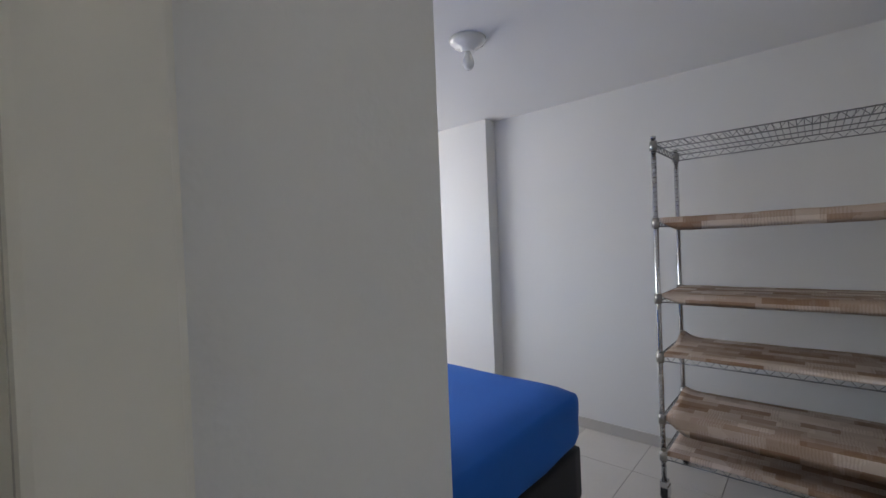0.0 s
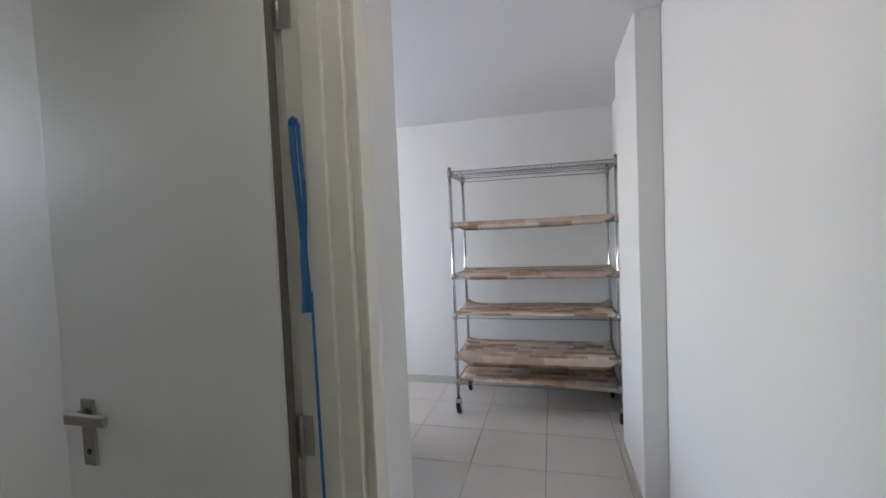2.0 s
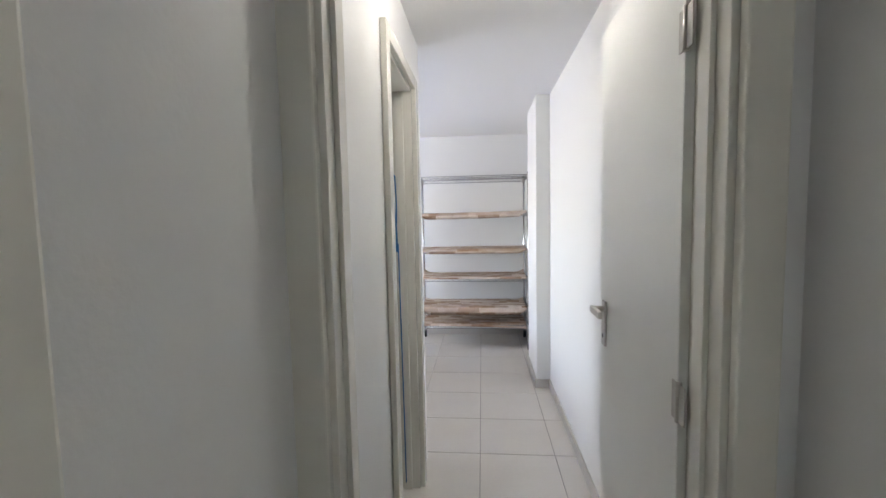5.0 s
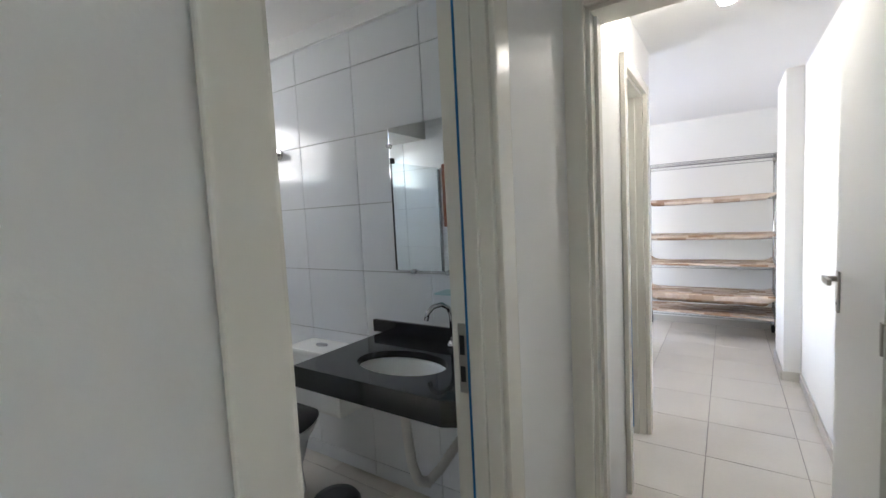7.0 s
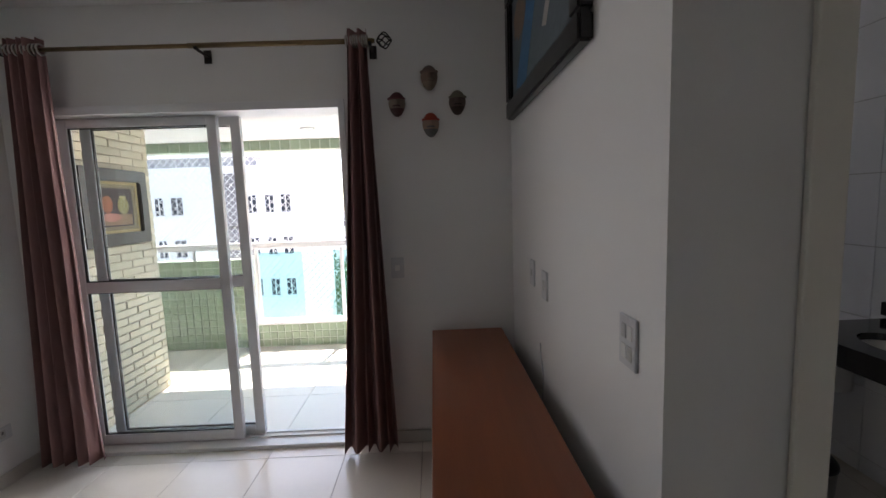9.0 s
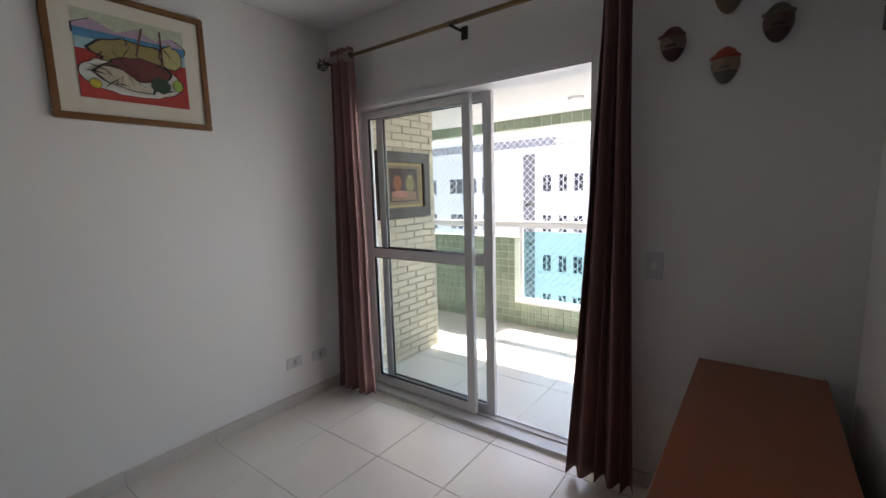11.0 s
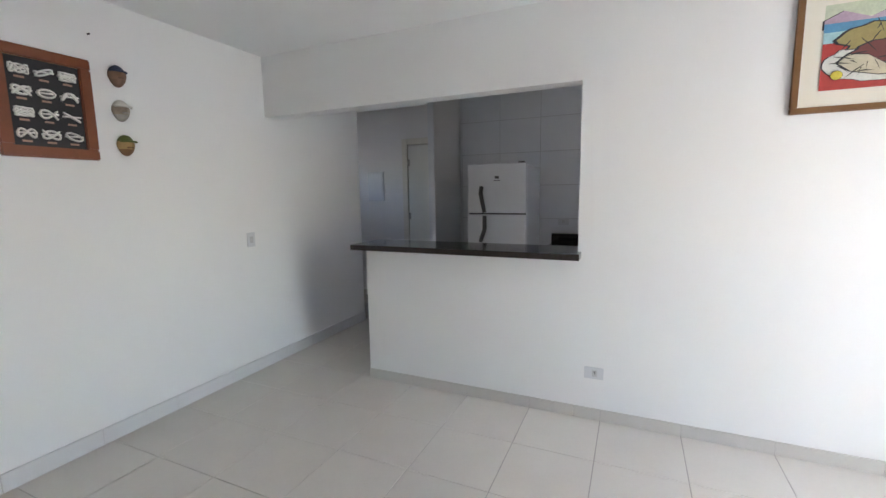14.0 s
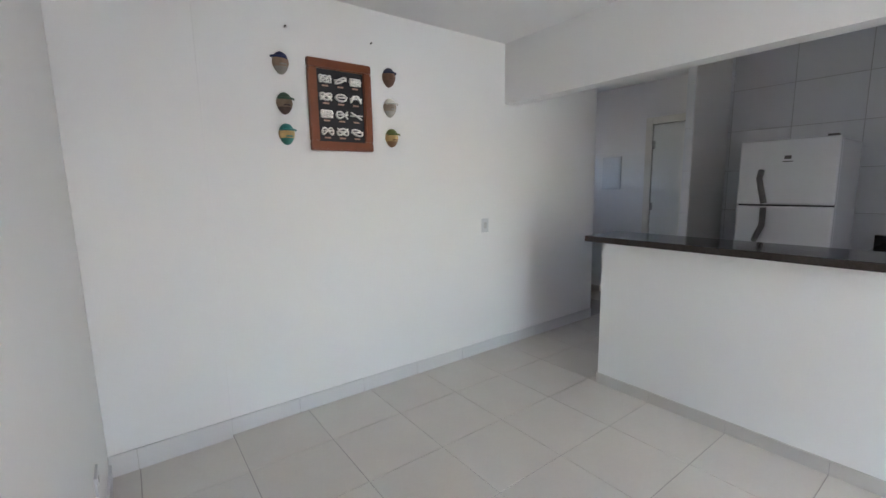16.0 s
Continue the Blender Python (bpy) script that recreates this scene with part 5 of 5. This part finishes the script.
def building(label, x, y0, y1, z1, depth, storey, columns, wh, first):
    """A block whose street face lies at x, with windows (place along the face, width) on each storey."""
    b = thing("apartment_building", label, "building", "buildings across the street", at=(x - depth / 2, (y0 + y1) / 2, -16))
    part("wall", box(x - depth, x, y0, y1, -16, z1), FACADE, b)
    part("parapet", boxes((x - depth - 0.1, x + 0.15, y0 - 0.1, y1 + 0.1, z1, z1 + 0.25)), FACADE, b)
    z = first
    while z > -14:
        part("floor_band", box(x, x + 0.05, y0, y1, z - 0.95, z - 0.8), FACADE, b)
        for yc, w_ in columns:
            y = yc - w_ / 2
            wd = part("window", boxes((x, x + 0.06, y, y + w_, z, z + 0.06), (x, x + 0.06, y, y + w_, z + wh - 0.06, z + wh), (x, x + 0.06, y, y + 0.06, z, z + wh), (x, x + 0.06, y + w_ - 0.06, y + w_, z, z + wh), (x, x + 0.05, yc - 0.025, yc + 0.025, z, z + wh)), RAILW, b)
            part("pane", box(x - 0.01, x + 0.012, y + 0.06, y + w_ - 0.06, z + 0.06, z + wh - 0.06), WINDARK, wd)
            part("sill", box(x, x + 0.14, y - 0.08, y + w_ + 0.08, z - 0.09, z - 0.02), FACADE, wd)
        z -= storey
    return b


block = building("white apartment block with small dark windows and a grey strip", -27, -40, -11.5, 4.15, 9, 2.9, [(-33.0, 1.1), (-30.4, 1.1), (-28.2, 0.7), (-25.2, 1.2), (-22.6, 1.4), (-20.9, 0.7), (-19.7, 0.9), (-14.65, 0.75), (-13.45, 0.7), (-12.35, 0.75)], 1.3, 1.15)
part("facade_strip", box(-27, -26.95, -16.5, -15.6, -16, 3.9), STRIPG, block, "dark grey vertical facade strip")
part("roof_house", box(-33, -28.2, -36, -14.6, 4.4, 5.15), ROOFG, block, "low grey rooftop storey")
part("roof_slab", box(-33.4, -27.9, -36.4, -14.2, 5.15, 5.35), FACADE, block)
part("rooftop_rail", boxes((-27.2, -27.15, -36, -11.7, 4.85, 4.9), *[(-27.2, -27.15, -11.7 - k, -11.66 - k, 4.4, 4.85) for k in range(0, 25)]), ROOFG, block)
building("distant low pale apartment block", -62, -44, -8, 0.4, 10, 2.9, [(-40 + 3.1 * k, 1.4) for k in range(10)], 1.3, -1.6)


def tree(x, y, z0, h, seed):
    random.seed(seed)
    t = thing("tree", "broad green street tree seen far below the balcony", "tree", "street trees", at=(x, y, z0))
    bm = tube([(x, y, z0), (x + 0.1, y, z0 + h * 0.3), (x, y + 0.1, z0 + h * 0.6)], 0.2, 8, radii=[0.28, 0.2, 0.13])
    for k in range(6):
        a = k * 1.05 + random.uniform(0, 0.4)
        add_tube(bm, [(x, y, z0 + h * 0.45), (x + math.cos(a) * h * 0.14, y + math.sin(a) * h * 0.14, z0 + h * 0.62), (x + math.cos(a) * h * 0.26, y + math.sin(a) * h * 0.26, z0 + h * 0.75)], 0.08, 6, radii=[0.1, 0.07, 0.03])
    part("trunk", bm, BARK, t)
    bm = bmesh.new()
    clumps = [(random.gauss(0, 0.17) * h, random.gauss(0, 0.17) * h, h * random.uniform(0.52, 0.95)) for _ in range(26)]
    for cx, cy, cz in clumps:
        for _ in range(34):
            c = Vector((x + cx + random.gauss(0, 0.06) * h, y + cy + random.gauss(0, 0.06) * h, z0 + cz + random.gauss(0, 0.04) * h))
            d = Vector((random.gauss(0, 1), random.gauss(0, 1), random.gauss(0, 1))).normalized() * 0.28
            e = d.orthogonal().normalized() * 0.16
            bm.faces.new([bm.verts.new(c + q) for q in (-d, e, d, -e)])
    part("crown", bm, LEAF, t)


for k, (x, y) in enumerate(((-40, -13.2), (-44, -16.5), (-47, -11.5), (-38, -9.8), (-50, -14.8))):
    tree(x, y, -16, 10.0 + (k * 7) % 4, 30 + k)


# ---------------------------------------------------------------- floor and wall pieces
piece_cache = {}


def piece(name, sx, sy, sz, bevel, material, parent, at):
    """A slab with eased top edges, centred at `at`; alike slabs share one mesh."""
    key = (name, round(sx, 3), round(sy, 3), round(sz, 3))
    if key not in piece_cache:
        bm = bmesh.new()
        h = [v / 2 for v in (sx, sy, sz)]
        thin = h.index(min(h))
        lo, hi = [], []
        for lst, s, ins in ((lo, -1, bevel), (hi, 1, bevel)):
            for u, v in ((-1, -1), (1, -1), (1, 1), (-1, 1)):
                p = [0, 0, 0]
                o = [i for i in range(3) if i != thin]
                p[o[0]], p[o[1]], p[thin] = u * (h[o[0]] - ins), v * (h[o[1]] - ins), s * h[thin]
                lst.append(bm.verts.new(p))
        ring = []
        for u, v in ((-1, -1), (1, -1), (1, 1), (-1, 1)):
            p = [0, 0, 0]
            o = [i for i in range(3) if i != thin]
            p[o[0]], p[o[1]] = u * h[o[0]], v * h[o[1]]
            ring.append(bm.verts.new(p))
        for a, b in ((lo, ring), (ring, hi)):
            for k in range(4):
                bm.faces.new((a[k], a[(k + 1) % 4], b[(k + 1) % 4], b[k]))
        bm.faces.new(list(reversed(lo)))
        bm.faces.new(hi)
        bmesh.ops.recalc_face_normals(bm, faces=bm.faces)
        me = bpy.data.meshes.new(name)
        bm.to_mesh(me)
        bm.free()
        me.materials.append(material)
        piece_cache[key] = me
    ob = new(name, piece_cache[key])
    ob.parent = parent
    ob.location = at
    return ob


def lay(parent, x0, x1, y0, y1, px, py, first_x, first_y, material, name="tile", joint=0.003, z=0.0, t=0.008):
    i0, j0 = math.floor((x0 - first_x) / px), math.floor((y0 - first_y) / py)
    i = i0
    while first_x + i * px < x1:
        a, b = max(x0, first_x + i * px) + joint / 2, min(x1, first_x + (i + 1) * px) - joint / 2
        j = j0
        while first_y + j * py < y1:
            c, d = max(y0, first_y + j * py) + joint / 2, min(y1, first_y + (j + 1) * py) - joint / 2
            if b - a > 0.015 and d - c > 0.015:
                piece(name, b - a, d - c, t, 0.001, material, parent, ((a + b) / 2, (c + d) / 2, z - t / 2))
            j += 1
        i += 1


lay(FLOOR_BED, -1.8, 2.63, -0.235, 4.03, 0.45, 0.45, 2.028, 3.17, TILE)
lay(FLOOR_LIV, XW, XE, YS, YT, 0.45, 0.45, 0.594, -3.30, TILE)
lay(FLOOR_LIV, XB, 2.65, YT, -0.235, 0.45, 0.45, 0.594, -3.30, TILE)
lay(FLOOR_LIV, 2.6, XE, -6.6, YS, 0.45, 0.45, 0.594, -3.30, TILE)
lay(FLOOR_LIV, 4.18, 6.1, -7.0, -6.6, 0.45, 0.45, 0.594, -3.30, TILE)


def lay_wall_y(parent, x0, x1, z0, z1, y, out, px, pz, fx, fz, material, name="tile", joint=0.003, t=0.008, shift=0.0):
    """Pieces on a wall that faces along y."""
    j, row = math.floor((z0 - fz) / pz), 0
    while fz + j * pz < z1:
        c, d = max(z0, fz + j * pz) + joint / 2, min(z1, fz + (j + 1) * pz) - joint / 2
        off = fx + (shift if j % 2 else 0)
        i = math.floor((x0 - off) / px)
        while off + i * px < x1:
            a, b = max(x0, off + i * px) + joint / 2, min(x1, off + (i + 1) * px) - joint / 2
            if b - a > 0.01 and d - c > 0.01:
                lift = random.uniform(-0.002, 0.003) if shift else 0
                piece(name, b - a, t, d - c, 0.001 if not shift else 0.003, material, parent, ((a + b) / 2, y + out * (t / 2 - 0.004 + lift), (c + d) / 2))
            i += 1
        j += 1


def lay_wall_x(parent, y0, y1, z0, z1, x, out, py, pz, fy, fz, material, name="tile", joint=0.003, t=0.008):
    j = math.floor((z0 - fz) / pz)
    while fz + j * pz < z1:
        c, d = max(z0, fz + j * pz) + joint / 2, min(z1, fz + (j + 1) * pz) - joint / 2
        i = math.floor((y0 - fy) / py)
        while fy + i * py < y1:
            a, b = max(y0, fy + i * py) + joint / 2, min(y1, fy + (i + 1) * py) - joint / 2
            if b - a > 0.01 and d - c > 0.01:
                piece(name, t, b - a, d - c, 0.001, material, parent, (x + out * (t / 2 - 0.004), (a + b) / 2, (c + d) / 2))
            i += 1
        j += 1


random.seed(11)
lay_wall_y(bpy.data.objects["wall_bath_north"], -1.0, 1.55, 0, 2.5, -0.144, -1, 0.448, 0.357, 0.05, 1.16, WTILE)
lay_wall_y(bpy.data.objects["wall_tv"], -1.0, 1.55, 0, 2.5, -1.696, 1, 0.448, 0.357, 0.05, 1.16, WTILE)
lay_wall_y(bpy.data.objects["wall_kitchen_back"], 1.42, 4.11, 0, H2, -6.596, 1, 0.448, 0.357, 0.05, 1.16, WTILE)
lay_wall_y(bpy.data.objects["wall_kitchen_end"], 4.11, 4.18, 0, H2, -5.896, 1, 0.448, 0.357, 4.11, 1.16, WTILE)
lay_wall_y(BRICKW, -1.0, -0.13, -0.15, 2.13, -4.556, 1, 0.235, 0.058, -0.94, 0.0, BRICK, "brick", 0.005, 0.014, 0.11)
lay_wall_x(PAR, -5.9, -4.2, 0, 0.93, BX + 0.003, 1, 0.0775, 0.0775, -4.2, 0.0, GREEN, "tile", 0.009)
lay_wall_x(PAR, -4.2, -2.6, 0, 0.235, BX + 0.003, 1, 0.0775, 0.0775, -4.2, 0.0, GREEN, "tile", 0.009)
lay_wall_x(BEAM, -5.9, -1.8, 2.03, 2.13, BX + 0.003, 1, 0.1, 0.1, -4.2, 2.03, GREEN, "tile", 0.008)
BFL = bpy.data.objects["balcony_floor"]
lay(BFL, BX, -0.13, -7.0, -1.0, 0.6, 0.6, -0.7, -3.3, BALFLOOR, z=-0.008)
